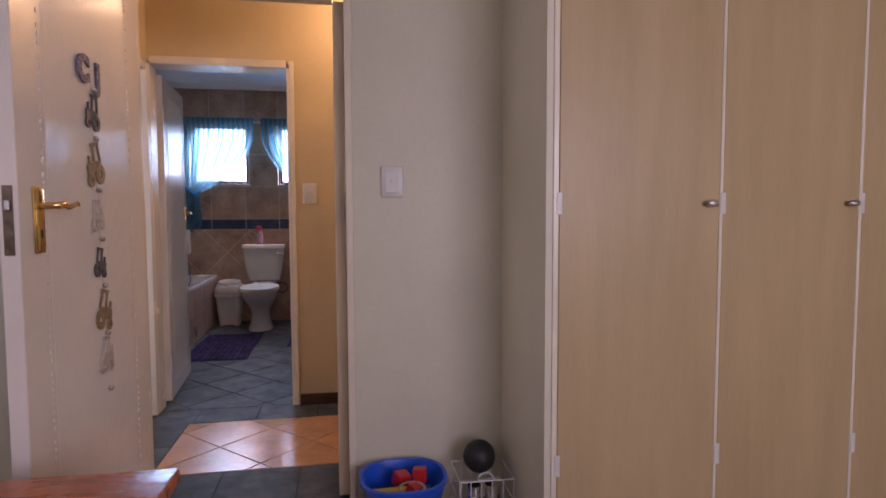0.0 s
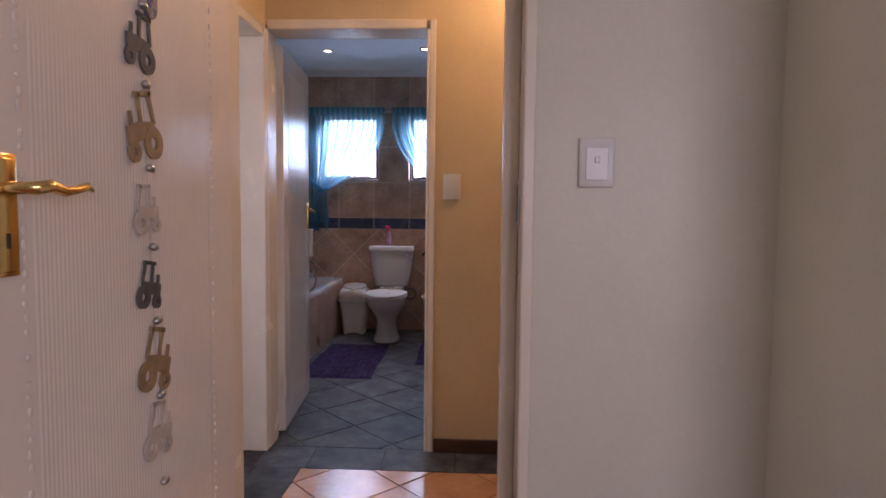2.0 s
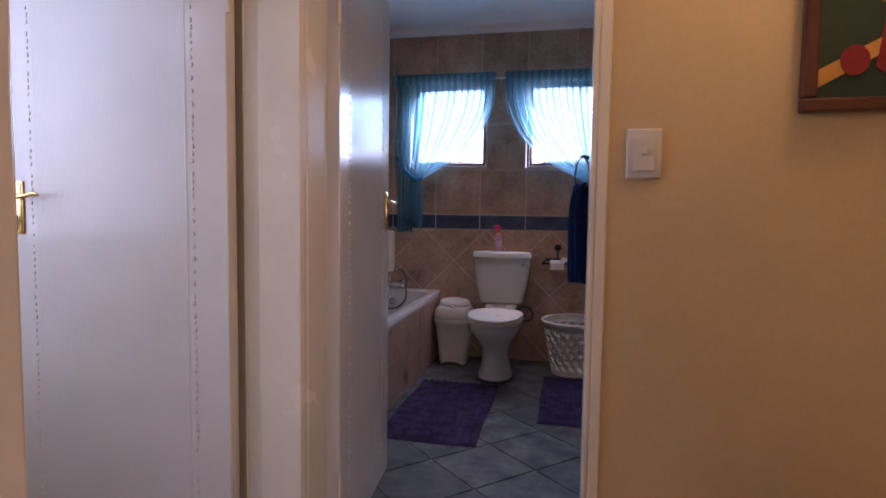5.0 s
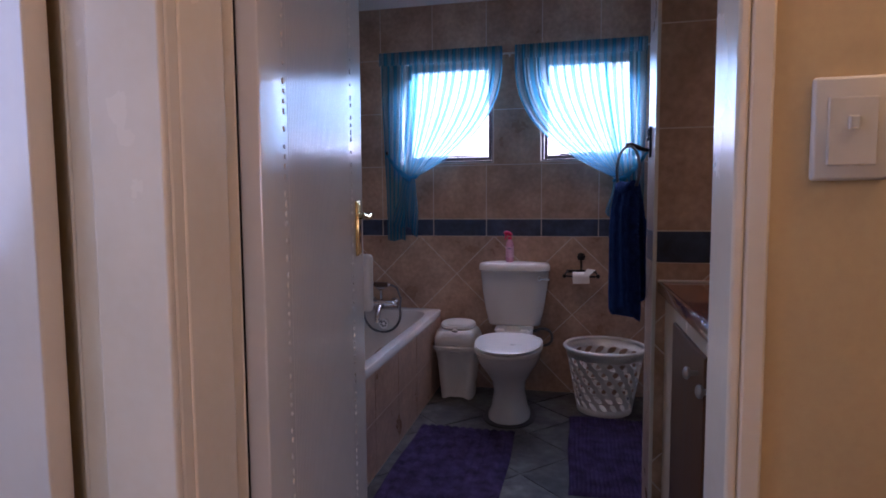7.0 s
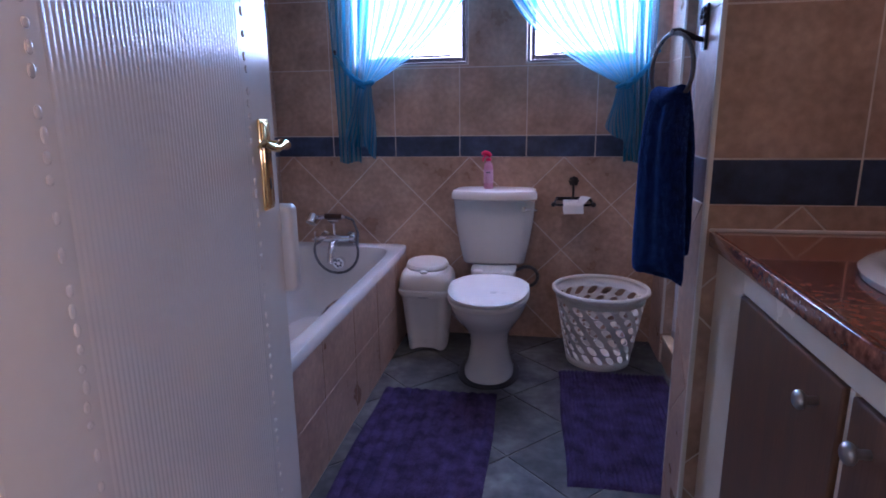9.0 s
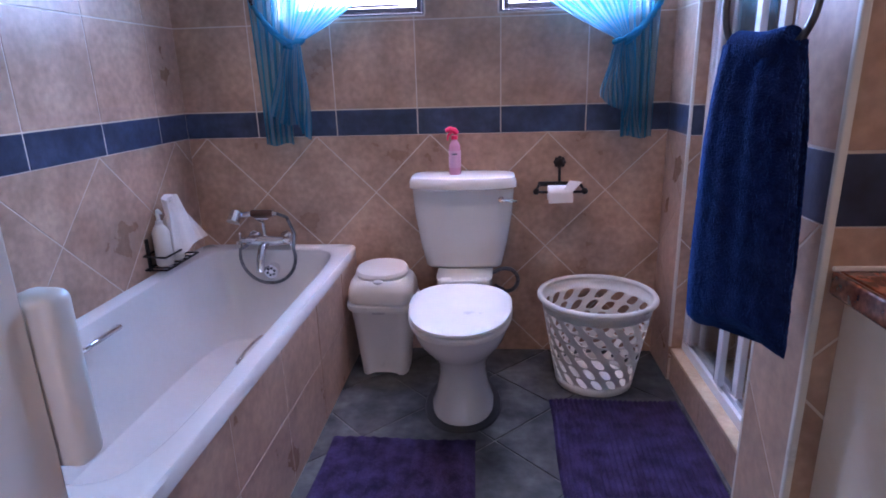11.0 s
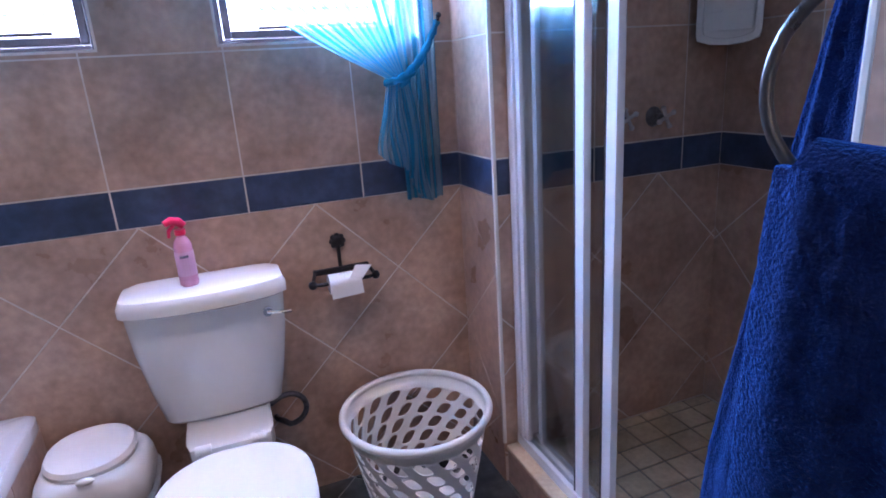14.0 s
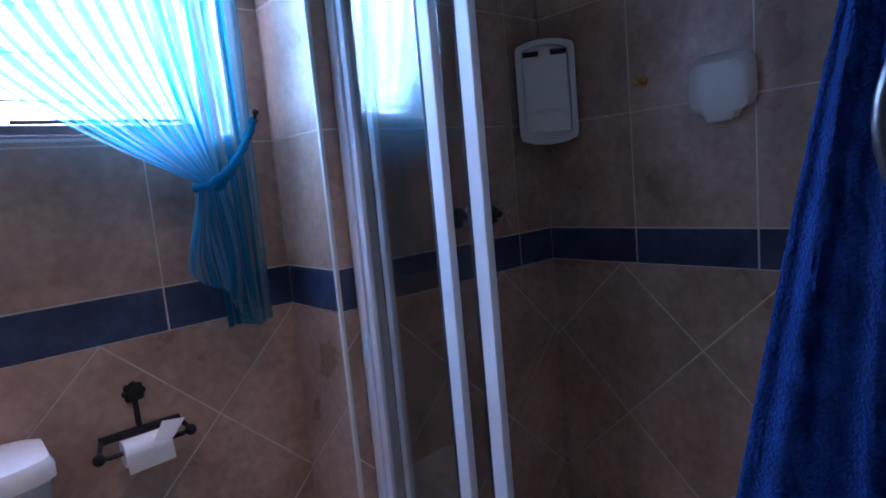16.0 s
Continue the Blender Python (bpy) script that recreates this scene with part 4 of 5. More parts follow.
part("back_plate", box(XL, 5.585, 0.53, XL + 0.006, 5.605, 0.66, 0.002), M_IRON, br)
for yy in (5.60, 5.64, 5.68, 5.72, 5.76):
    part("slat", cyl((XL + 0.004, yy, 0.543), (XL + 0.09, yy, 0.543), 0.003, 8), M_IRON, br)


def pump_bottle(x, y, z, h):
    th = thing("pump_bottle", (x, y, z), "white pump bottle standing in the bath rack", "bottle", "bottles in the rack")
    part("body", loft([oval(x, y, z + a * h, r, r, 20) for a, r in ((0, 0.028), (0.03, 0.032), (0.60, 0.032), (0.70, 0.022), (0.74, 0.014), (0.80, 0.014))]), M_WHITE, th, smooth=True)
    part("pump", sweep([(x, y, z + 0.80 * h), (x, y, z + 0.97 * h), (x + 0.008, y - 0.01, z + h), (x + 0.035, y - 0.03, z + 0.97 * h)], [0.008, 0.007, 0.008, 0.005], 8), M_WHITE, th, smooth=True)


pump_bottle(XL + 0.045, 5.63, 0.547, 0.22)
pump_bottle(XL + 0.045, 5.71, 0.547, 0.25)
cr = []
for i in range(15):
    q = i / 14
    ring = []
    for k in range(44):
        a = 2 * math.pi * k / 44
        e, c = math.cos(a), math.sin(a)
        fold_ = 0.012 * math.sin(4.5 * e + 1.0 + 2 * q) * (0.4 + 0.6 * q) + 0.005 * math.sin(11 * e + 3 * q)
        y = 5.705 + 0.055 * q + (0.040 + 0.062 * q) * e
        z = 0.815 - 0.215 * q + (0.012 - 0.018 * e) * q * math.cos(3.0 * e) - 0.02 * (1 - q) * e * e
        ring.append((XL + 0.062 + 0.030 * q + fold_ + (0.018 + 0.008 * q) * c, y, z))
    cr.append(ring)
whole("face_cloth", loft(cr), M_CLOTH, "white cotton cloth draped over the bottles in the bath rack", "cloth", smooth=True)

# toilet
tc = thing("toilet", (-0.605, 5.6, 0), "white close-coupled porcelain toilet with closed lid", "toilet")
cx = -0.610
bowl = [oval(cx, 5.56, z, rx, ry, 36, 2.2, fr_) for z, rx, ry, fr_ in ((0.004, 0.118, 0.19, 0.175), (0.03, 0.118, 0.19, 0.172), (0.07, 0.100, 0.185, 0.145), (0.16, 0.088, 0.18, 0.130), (0.22, 0.098, 0.18, 0.155), (0.28, 0.135, 0.18, 0.225), (0.33, 0.165, 0.18, 0.285), (0.375, 0.180, 0.18, 0.318), (0.398, 0.180, 0.18, 0.318), (0.402, 0.170, 0.17, 0.305))]
part("bowl", loft(bowl), M_PORC, tc, smooth=True)
part("shelf", loft([oval(cx, 5.86, z, rx, 0.15, 32, 6) for z, rx in ((0.24, 0.085), (0.34, 0.10), (0.40, 0.115), (0.448, 0.115), (0.452, 0.108))]), M_PORC, tc, smooth=True)
st = [oval(cx, 5.525, z, r, 0.185 + r - 0.188, 40, 2.25, 0.305 + r - 0.188) for z, r in ((0.403, 0.183), (0.408, 0.188), (0.422, 0.188), (0.426, 0.183))]
part("seat", loft(st), M_WHITE, tc, "white plastic seat", True)
ld = [oval(cx, 5.525, z, r, 0.185 + r - 0.188, 40, 2.25, 0.305 + r - 0.188) for z, r in ((0.4265, 0.172), (0.4305, 0.178), (0.433, 0.187), (0.441, 0.186), (0.447, 0.176), (0.450, 0.15))]
part("lid", loft(ld), M_WHITE, tc, "closed white lid", True)
for s in (-0.07, 0.07):
    part("hinge", cyl((cx + s - 0.02, 5.715, 0.452), (cx + s + 0.02, 5.715, 0.452), 0.012, 12), M_WHITE, tc, smooth=True)


def bowed(x0, y0, z, rx, back_, front_, bow):
    """A flat-backed ring whose front swells towards its middle."""
    pts = []
    for x, y, zz in oval(x0, y0, z, rx, back_, 48, 8, front_):
        pts.append((x, y - (bow * (1 - ((x - x0) / rx) ** 2) if y < y0 else 0), zz))
    return pts


cz = [bowed(cx - 0.006, 5.94, z, rx, 0.075, fr_, bow) for z, rx, fr_, bow in ((0.452, 0.150, 0.055, 0.018), (0.462, 0.160, 0.062, 0.022), (0.56, 0.182, 0.066, 0.026), (0.68, 0.201, 0.070, 0.030), (0.78, 0.209, 0.072, 0.032), (0.79, 0.209, 0.072, 0.032))]
part("cistern", loft(cz), M_PORC, tc, "porcelain cistern", True)
cd = [bowed(cx - 0.006, 5.935, z, rx, 0.085, fr_, bow) for z, rx, fr_, bow in ((0.791, 0.211, 0.078, 0.033), (0.797, 0.219, 0.086, 0.035), (0.822, 0.219, 0.086, 0.035), (0.838, 0.211, 0.078, 0.032), (0.8425, 0.19, 0.06, 0.026))]
part("cistern_lid", loft(cd), M_PORC, tc, smooth=True)
lv = cyl((cx + 0.150, 5.852, 0.752), (cx + 0.150, 5.835, 0.752), 0.013, 14)
sweep([(cx + 0.150, 5.838, 0.752), (cx + 0.165, 5.83, 0.751), (cx + 0.19, 5.828, 0.748), (cx + 0.213, 5.83, 0.747)], [0.006, 0.005, 0.0045, 0.006], 8, bm=lv)
part("flush_lever", lv, M_CHROME, tc, "chrome lever", True)
part("floor_seal", loft([oval(cx, 5.555, z, 0.142 + d, 0.21 + d, 36, 2.2, 0.20 + d) for z, d in ((0.0006, 0.006), (0.006, 0.002), (0.007, -0.02))], cap0=False), M_BLACK, tc, "black seal on the floor")
part("supply_hose", sweep([(cx + 0.105, 5.95, 0.402), (cx + 0.13, 5.952, 0.412), (cx + 0.15, 5.955, 0.421)] + arc((cx + 0.172, 5.96, 0.368), 0.053, 95, -95, 15) + [(cx + 0.15, 5.985, 0.318), (cx + 0.135, 6.005, 0.316), (cx + 0.13, B - 0.002, 0.315)], 0.009, 12), M_HOSE, tc, "dark supply hose", True)

# spray bottle on the cistern
sx, sy, sz = -0.648, 5.925, 0.8425
sb = thing("spray_bottle", (sx, sy, sz), "pink spray bottle with bright pink trigger on the cistern", "bottle")
part("body", loft([oval(sx, sy, sz + z, r, r, 22) for z, r in ((0, 0.021), (0.004, 0.0245), (0.115, 0.0235), (0.128, 0.019), (0.138, 0.011), (0.147, 0.011))]), M_PINK, sb, smooth=True)
part("label", loft([oval(sx, sy, sz + z, 0.0250, 0.0250, 22) for z in (0.030, 0.098)], cap0=False, cap1=False), M_PINKLAB, sb, "pale pink label")
part("print", box(sx - 0.011, sy - 0.0262, sz + 0.082, sx + 0.011, sy - 0.0225, sz + 0.089), M_NAVY, sb)
th_ = cyl((sx, sy, sz + 0.143), (sx, sy, sz + 0.158), 0.014, 16)
sweep([(sx + 0.012, sy, sz + 0.165), (sx, sy, sz + 0.178), (sx - 0.018, sy - 0.006, sz + 0.185), (sx - 0.034, sy - 0.012, sz + 0.178)], [0.010, 0.013, 0.011, 0.009], 12, bm=th_)
sweep([(sx - 0.012, sy - 0.004, sz + 0.172), (sx - 0.026, sy - 0.01, sz + 0.158), (sx - 0.028, sy - 0.01, sz + 0.140)], [0.006, 0.005, 0.004], 8, bm=th_)
part("trigger", th_, M_PINK2, sb, "bright pink trigger head", True)

# waste bin
bn = thing("waste_bin", (-0.962, 5.85, 0), "white plastic bathroom bin with a domed lid", "bin")
bc = (-0.962, 5.855)


def bin_ring(z, rx, ry, power, dent=0.0, arch=0.0):
    """A squarish ring with a shallow panel pressed into its front and its hem cut up between the corners."""
    pts = []
    for x, y, zz in oval(*bc, z, rx, ry, 64, power):
        k = (x - bc[0]) / rx
        f = max(0.0, 1 - (abs(k) / 0.62) ** 6) if y < bc[1] else 0.0
        pts.append((x, y + dent * f, zz + arch * max(0.0, 1 - (k / 0.7) ** 4)))
    return pts


skin = [(0.0, 0.100, 0.097, 0.006, 0.014), (0.02, 0.102, 0.099, 0.008, 0.010), (0.10, 0.110, 0.105, 0.010, 0), (0.24, 0.124, 0.116, 0.010, 0), (0.298, 0.132, 0.122, 0.005, 0), (0.306, 0.143, 0.132, 0, 0), (0.318, 0.147, 0.135, 0, 0), (0.330, 0.147, 0.135, 0, 0), (0.336, 0.138, 0.127, 0, 0)]
part("body", loft([bin_ring(z, rx, ry, 4.5, d, ar) for z, rx, ry, d, ar in skin], cap0=False), M_WHITE, bn, smooth=True)
part("lid", loft([oval(*bc, z, rx, ry, 48, pw) for z, rx, ry, pw in ((0.337, 0.137, 0.126, 4.5), (0.350, 0.141, 0.129, 4.5), (0.385, 0.139, 0.127, 4.2), (0.412, 0.132, 0.121, 3.6), (0.428, 0.120, 0.111, 3.0), (0.432, 0.108, 0.102, 2.6))]), M_WHITE, bn, smooth=True)
tip = Matrix.Translation((bc[0], bc[1], 0.44)) @ Matrix.Rotation(radians(5), 4, "X") @ Matrix.Translation((-bc[0], -bc[1], -0.44))
part("flap", spin(loft([oval(bc[0], bc[1], z, r, r * 0.93, 40, 2.2) for z, r in ((0.434, 0.098), (0.438, 0.109), (0.452, 0.112), (0.464, 0.105), (0.469, 0.088), (0.471, 0.06))]), tip), M_WHITE, bn, "rounded swing flap", True)
part("thumb_notch", ball((bc[0], bc[1] - 0.112, 0.433), 0.022, 0.012, 0.010, 14), M_WHITE, bn, smooth=True)
# solid grey bar whose colour stands for the shade in the notch
part("handle_notch", box(bc[0] - 0.028, bc[1] - 0.1362, 0.300, bc[0] + 0.028, bc[1] - 0.128, 0.309, 0.003), M_STEEL, bn)

# laundry basket with slanted slots
bk = thing("laundry_basket", (-0.078, 5.765, 0), "off-white plastic laundry basket with slanted oblong holes", "basket")
bcx, bcy, NB, ROWS, ZT = -0.078, 5.768, 18, 6, 0.375


def wallp(th_, z, off):
    r = 0.152 + (0.222 - 0.152) * (z / ZT) + off
    return (bcx + r * math.cos(th_), bcy + r * math.sin(th_), z)


bm = bmesh.new()
za, zb = 0.032, 0.328
dth, dz = 2 * math.pi / NB, (zb - za) / ROWS
for j in range(ROWS):
    for i in range(NB):
        def pt(u, v, off):
            z = za + (j + v) * dz
            return wallp((i + u - 0.5 * (j + v)) * dth, z, off)
        edge = [(0, 0), (0.25, 0), (0.5, 0), (0.75, 0), (1, 0), (1, 0.25), (1, 0.5), (1, 0.75), (1, 1), (0.75, 1), (0.5, 1), (0.25, 1), (0, 1), (0, 0.75), (0, 0.5), (0, 0.25)]
        hole = []
        for u, v in edge:
            a = math.atan2(v - 0.5, u - 0.5)
            c, s = math.cos(a), math.sin(a)
            k = (abs(c / 0.28) ** 3.0 + abs(s / 0.44) ** 3.0) ** (-1 / 3.0)
            hole.append((0.5 + k * c, 0.5 + k * s))
        loft([[pt(u, v, 0.0015) for u, v in edge], [pt(u, v, 0.0015) for u, v in hole], [pt(u, v, -0.0025) for u, v in hole], [pt(u, v, -0.0025) for u, v in edge]], cap0=False, cap1=False, bm=bm)
NS = 72
for z0_, z1_ in ((0.0, za), (zb, ZT - 0.006)):
    loft([[wallp(2 * math.pi * k / NS, z, o) for k in range(NS)] for z, o in ((z0_, 0.0015), (z1_, 0.0015), (z1_, -0.0025), (z0_ + (0.004 if z0_ == 0 else 0), -0.0025))], close=(z0_ != 0), cap0=(z0_ == 0), cap1=(z0_ == 0), bm=bm)
bmesh.ops.remove_doubles(bm, verts=bm.verts, dist=0.0004)
part("body", bm, M_WHITE, bk, smooth=True)
part("rim", sweep([wallp(2 * math.pi * k / 60, ZT - 0.002, 0.004) for k in range(60)], 0.0115, 10, True), M_WHITE, bk, "rolled rim", True)


# mats
def bath_mat(x0, y0, x1, y1, ribs, label):
    bm = bmesh.new()
    nx, ny = ribs * 4, 60
    rnd = random.Random(ribs)
    rows = []
    for j in range(ny + 1):
        row = []
        for i in range(nx + 1):
            u, v = i / nx, j / ny
            edge = min(1.0, min(u, 1 - u) * (x1 - x0) / 0.012, min(v, 1 - v) * (y1 - y0) / 0.012)
            z = (0.003 + 0.013 * math.sqrt(max(0, edge)) * (0.35 + 0.65 * abs(math.sin(math.pi * ribs * u)))) + rnd.uniform(-0.0008, 0.0008)
            wob = 0.004 * math.sin(9 * v + 2 * u)
            row.append(bm.verts.new((x0 + (x1 - x0) * u + wob, y0 + (y1 - y0) * v + 0.004 * math.sin(7 * u), z if edge > 0 else 0.001)))
        rows.append(row)
    for a, b in zip(rows, rows[1:]):
        for i in range(nx):
            bm.faces.new((a[i], a[i + 1], b[i + 1], b[i]))
    bound = [e for e in bm.edges if e.is_boundary]
    r = bmesh.ops.extrude_edge_only(bm, edges=bound)
    for v in r["geom"]:
        if isinstance(v, bmesh.types.BMVert):
            v.co.z = 0.0005
    whole("bath_mat", bm, M_MAT, label, "mat", "bath mats", smooth=True)


bath_mat(-1.065, 4.30, -0.55, 5.31, 12, "purple ribbed bath mat lying beside the bath")
bath_mat(-0.278, 4.69, 0.215, 5.59, 26, "purple tufted bath mat lying before the shower")

# toilet paper holder
hx_, hz_ = -0.212, 0.768
ph = thing("paper_holder", (hx_, B, hz_), "black wrought iron toilet paper holder on the tiled wall", "holder")
rs = ball((hx_ + 0.0, B - 0.006, 0.872), 0.02, 0.008, 0.02, 12)
for k in range(8):
    a = 2 * math.pi * k / 8
    ball((hx_ + 0.018 * math.cos(a), B - 0.005, 0.872 + 0.018 * math.sin(a)), 0.009, 0.005, 0.009, 8, bm=rs)
part("rosette", rs, M_IRON, ph, smooth=True)
part("stem", sweep([(hx_, B - 0.006, 0.86), (hx_, B - 0.008, 0.80), (hx_, B - 0.02, 0.782)], 0.006, 8), M_IRON, ph, smooth=True)
part("back_bar", box(hx_ - 0.09, B - 0.022, 0.772, hx_ + 0.09, B - 0.012, 0.792, 0.003), M_IRON, ph)
part("bar", sweep([(hx_ - 0.085, B - 0.02, 0.782), (hx_ - 0.10, B - 0.055, 0.758), (hx_ - 0.08, B - 0.06, 0.755), (hx_ + 0.08, B - 0.06, 0.755), (hx_ + 0.10, B - 0.055, 0.758), (hx_ + 0.085, B - 0.02, 0.782)], 0.006, 8), M_IRON, ph, smooth=True)
for s in (-1, 1):
    part("knob", ball((hx_ + s * 0.10, B - 0.058, 0.757), 0.014, seg=12), M_IRON, ph, smooth=True)
rl = thing("toilet_roll", (hx_, B - 0.06, 0.755), "small white toilet roll with a loose end on the iron holder", "toilet roll")
part("roll", sweep([(hx_ - 0.052, B - 0.06, 0.752), (hx_ + 0.048, B - 0.06, 0.752)], 0.031, 24), M_PAPER, rl, smooth=True)
part("loose_end", loft([[(hx_ - 0.052, B - 0.0915, 0.752), (hx_ + 0.048, B - 0.0915, 0.752), (hx_ + 0.048, B - 0.0895, 0.752), (hx_ - 0.052, B - 0.0895, 0.752)], [(hx_ - 0.050, B - 0.092, 0.712), (hx_ + 0.05, B - 0.092, 0.716), (hx_ + 0.05, B - 0.0905, 0.716), (hx_ - 0.050, B - 0.0905, 0.712)]]), M_PAPER, rl)
part("folded_tail", loft([[(hx_ + 0.01, B - 0.086, 0.77), (hx_ + 0.05, B - 0.09, 0.765), (hx_ + 0.05, B - 0.088, 0.763), (hx_ + 0.01, B - 0.084, 0.768)], [(hx_ + 0.035, B - 0.075, 0.806), (hx_ + 0.085, B - 0.08, 0.80), (hx_ + 0.085, B - 0.078, 0.798), (hx_ + 0.035, B - 0.073, 0.804)]]), M_PAPER, rl)


# curtains
def voile(name, top0, top1, knot, hook, hem0, hem1, fall0, fall1, zb_, seed, label):
    """A sheer curtain: the inner part is swept to a knot and falls in a short tail, the outer part hangs straight behind it."""
    rnd = random.Random(seed)
    ph = [rnd.uniform(0, 6.28) for _ in range(6)]
    zt, yb, split = 2.165, B - 0.055, 0.72
    (kx, kz), (hx0, hz0), (hx1, hz1) = knot, hem0, hem1
    bm = bmesh.new()
    uvl = bm.loops.layers.uv.new("uv")

    def fold(u):
        return math.sin(2 * math.pi * 21 * u + ph[0]) * 0.6 + 0.4 * math.sin(2 * math.pi * 34 * u + ph[1]) + 0.3 * math.sin(2 * math.pi * 9 * u + ph[2])

    def sheet(place, u0, u1, nu, nv):
        rows = [[bm.verts.new(place(u0 + (u1 - u0) * i / nu, j / nv)) for i in range(nu + 1)] for j in range(nv + 1)]
        for j, (a, b) in enumerate(zip(rows, rows[1:])):
            for i in range(nu):
                f = bm.faces.new((a[i], a[i + 1], b[i + 1], b[i]))
                for lp, (p, q) in zip(f.loops, ((i, j), (i + 1, j), (i + 1, j + 1), (i, j + 1))):
                    lp[uvl].uv = (u0 + (u1 - u0) * p / nu, q / 200)

    def top_x(u):
        return top0 + (top1 - top0) * u + 0.004 * math.sin(60 * u + ph[3])

    def neck(u):
        return kx + 0.05 * (u / split - 0.5) * (1 if top1 > top0 else -1)

    def swept(u, v):
        away = abs(top_x(u) - kx)
        q = max(0.0, (v - 0.10) / 0.90)
        bend = q ** (1.35 + 1.3 * away / abs(top1 - top0))
        x = top_x(u) + (neck(u) - top_x(u)) * bend
        amp = 0.010 * (1 - 0.3 * q) if v > 0.09 else 0.006
        return (x, min(B - 0.004, yb - 0.022 * (1 - bend) - amp * fold(u) - 0.024 * bend), zt + (kz - zt) * v - 0.02 * math.sin(math.pi * q) * away)

    def tail(u, v):
        k = u / split
        w = v ** 0.6
        ruck = 0.012 * math.sin(5 * v + 8 * k + ph[4]) * v
        x = neck(u) + (hx0 + (hx1 - hx0) * k - neck(u)) * w + ruck
        z = kz + (hz0 + (hz1 - hz0) * k - kz) * v + 0.014 * math.sin(9 * k + ph[5]) * v
        return (x, yb - 0.030 - (0.008 + 0.012 * w) * fold(u + 0.03 * v) * (0.5 + 0.5 * w), z)

    def fall(u, v):
        k = (u - split + 0.05) / (1.05 - split)
        e = v * v * (3 - 2 * v)
        x = top_x(u) + (fall0 + (fall1 - fall0) * k - top_x(u)) * e
        return (x, min(B - 0.004, B - 0.022 - 0.020 * (1 - e) - 0.009 * fold(u)), zt + (zb_ - zt) * v + 0.006 * math.sin(7 * k) * v)
    sheet(swept, 0.0, split, 150, 34)
    sheet(tail, 0.0, split, 150, 18)
    sheet(fall, split - 0.05, 1.0, 70, 36)
    th = thing(name, (kx, yb, zb_), label, "curtain", "window curtains")
    part("fabric", bm, M_SHEER, th, smooth=True)
    hd = bmesh.new()
    hu = hd.loops.layers.uv.new("uv")
    pr = [[hd.verts.new((top0 + (top1 - top0) * i / 240, yb - 0.034 - 0.006 * math.sin(1.15 * i), z)) for i in range(241)] for z in (2.170, 2.088)]
    for i in range(240):
        f = hd.faces.new((pr[0][i], pr[0][i + 1], pr[1][i + 1], pr[1][i]))
        for lp in f.loops:
            lp[hu].uv = (i / 240, 0)
    part("heading", hd, M_SHEER, th, "gathered heading tape", True)
    gx, gz = hook
    loop_ = sweep([(kx + 0.034 * math.cos(a), yb - 0.028 + 0.030 * math.sin(a), kz + 0.010 * math.cos(a)) for a in (2 * math.pi * k / 20 for k in range(20))], [0.010 + 0.003 * math.sin(2.6 * k) for k in range(20)], 8, True)
    part("tieback", loop_, M_SHEER, th, "gathered tieback band", True)
    for dz in (0.0, -0.022):
        strand = [(kx + (gx - kx) * q, yb - 0.052 + (B - 0.025 - yb + 0.052) * q ** 1.5, kz + dz * (1 - q) + (gz - kz) * q - 0.018 * math.sin(math.pi * q)) for q in (k / 15 for k in range(16))]
        part("tie_end", sweep(strand, [0.009 + 0.003 * math.sin(2.2 * k + dz * 90) for k in range(16)], 8), M_SHEER, th, smooth=True)
    hb = thing("holdback", (gx, B, gz), "small dark curtain holdback hook on the tiled wall", "hook", "curtain hooks")
    part("hook", sweep([(gx, B, gz), (gx, B - 0.03, gz), (gx, B - 0.04, gz + 0.015)], 0.005, 8), M_IRON, hb, smooth=True)
    part("knob", ball((gx, B - 0.042, gz + 0.018), 0.009, seg=10), M_IRON, hb, smooth=True)


voile("voile_curtain", -0.70, -1.49, (-1.285, 1.375), (-1.462, 1.525), (-1.240, 1.005), (-1.405, 1.10), -1.345, -1.468, 0.968, 2, "sheer teal striped curtain tied back beside the window")
voile("voile_curtain", -0.62, 0.15, (0.008, 1.350), (0.165, 1.508), (-0.066, 1.150), (0.090, 0.980), 0.025, 0.148, 0.972, 9, "sheer teal striped curtain tied back beside the window")
rd = thing("curtain_rail", (-0.65, B - 0.06, 2.13), "thin white curtain rail above the bathroom windows", "curtain rail")
part("rail", cyl((-1.50, B - 0.062, 2.128), (0.165, B - 0.062, 2.128), 0.006, 10), M_WHITE, rd)
for xx in (-1.49, -0.66, 0.15):
    part("bracket", cyl((xx, B, 2.128), (xx, B - 0.06, 2.128), 0.005, 8), M_WHITE, rd)

# white plastic guard on the bathroom door's edge
whole("door_guard", box(-0.915, 3.988, 0.875, -0.872, 4.025, 1.052, 0.012, 4), M_WHITE, "white rounded plastic holder fixed to the door edge", "holder", smooth=True)

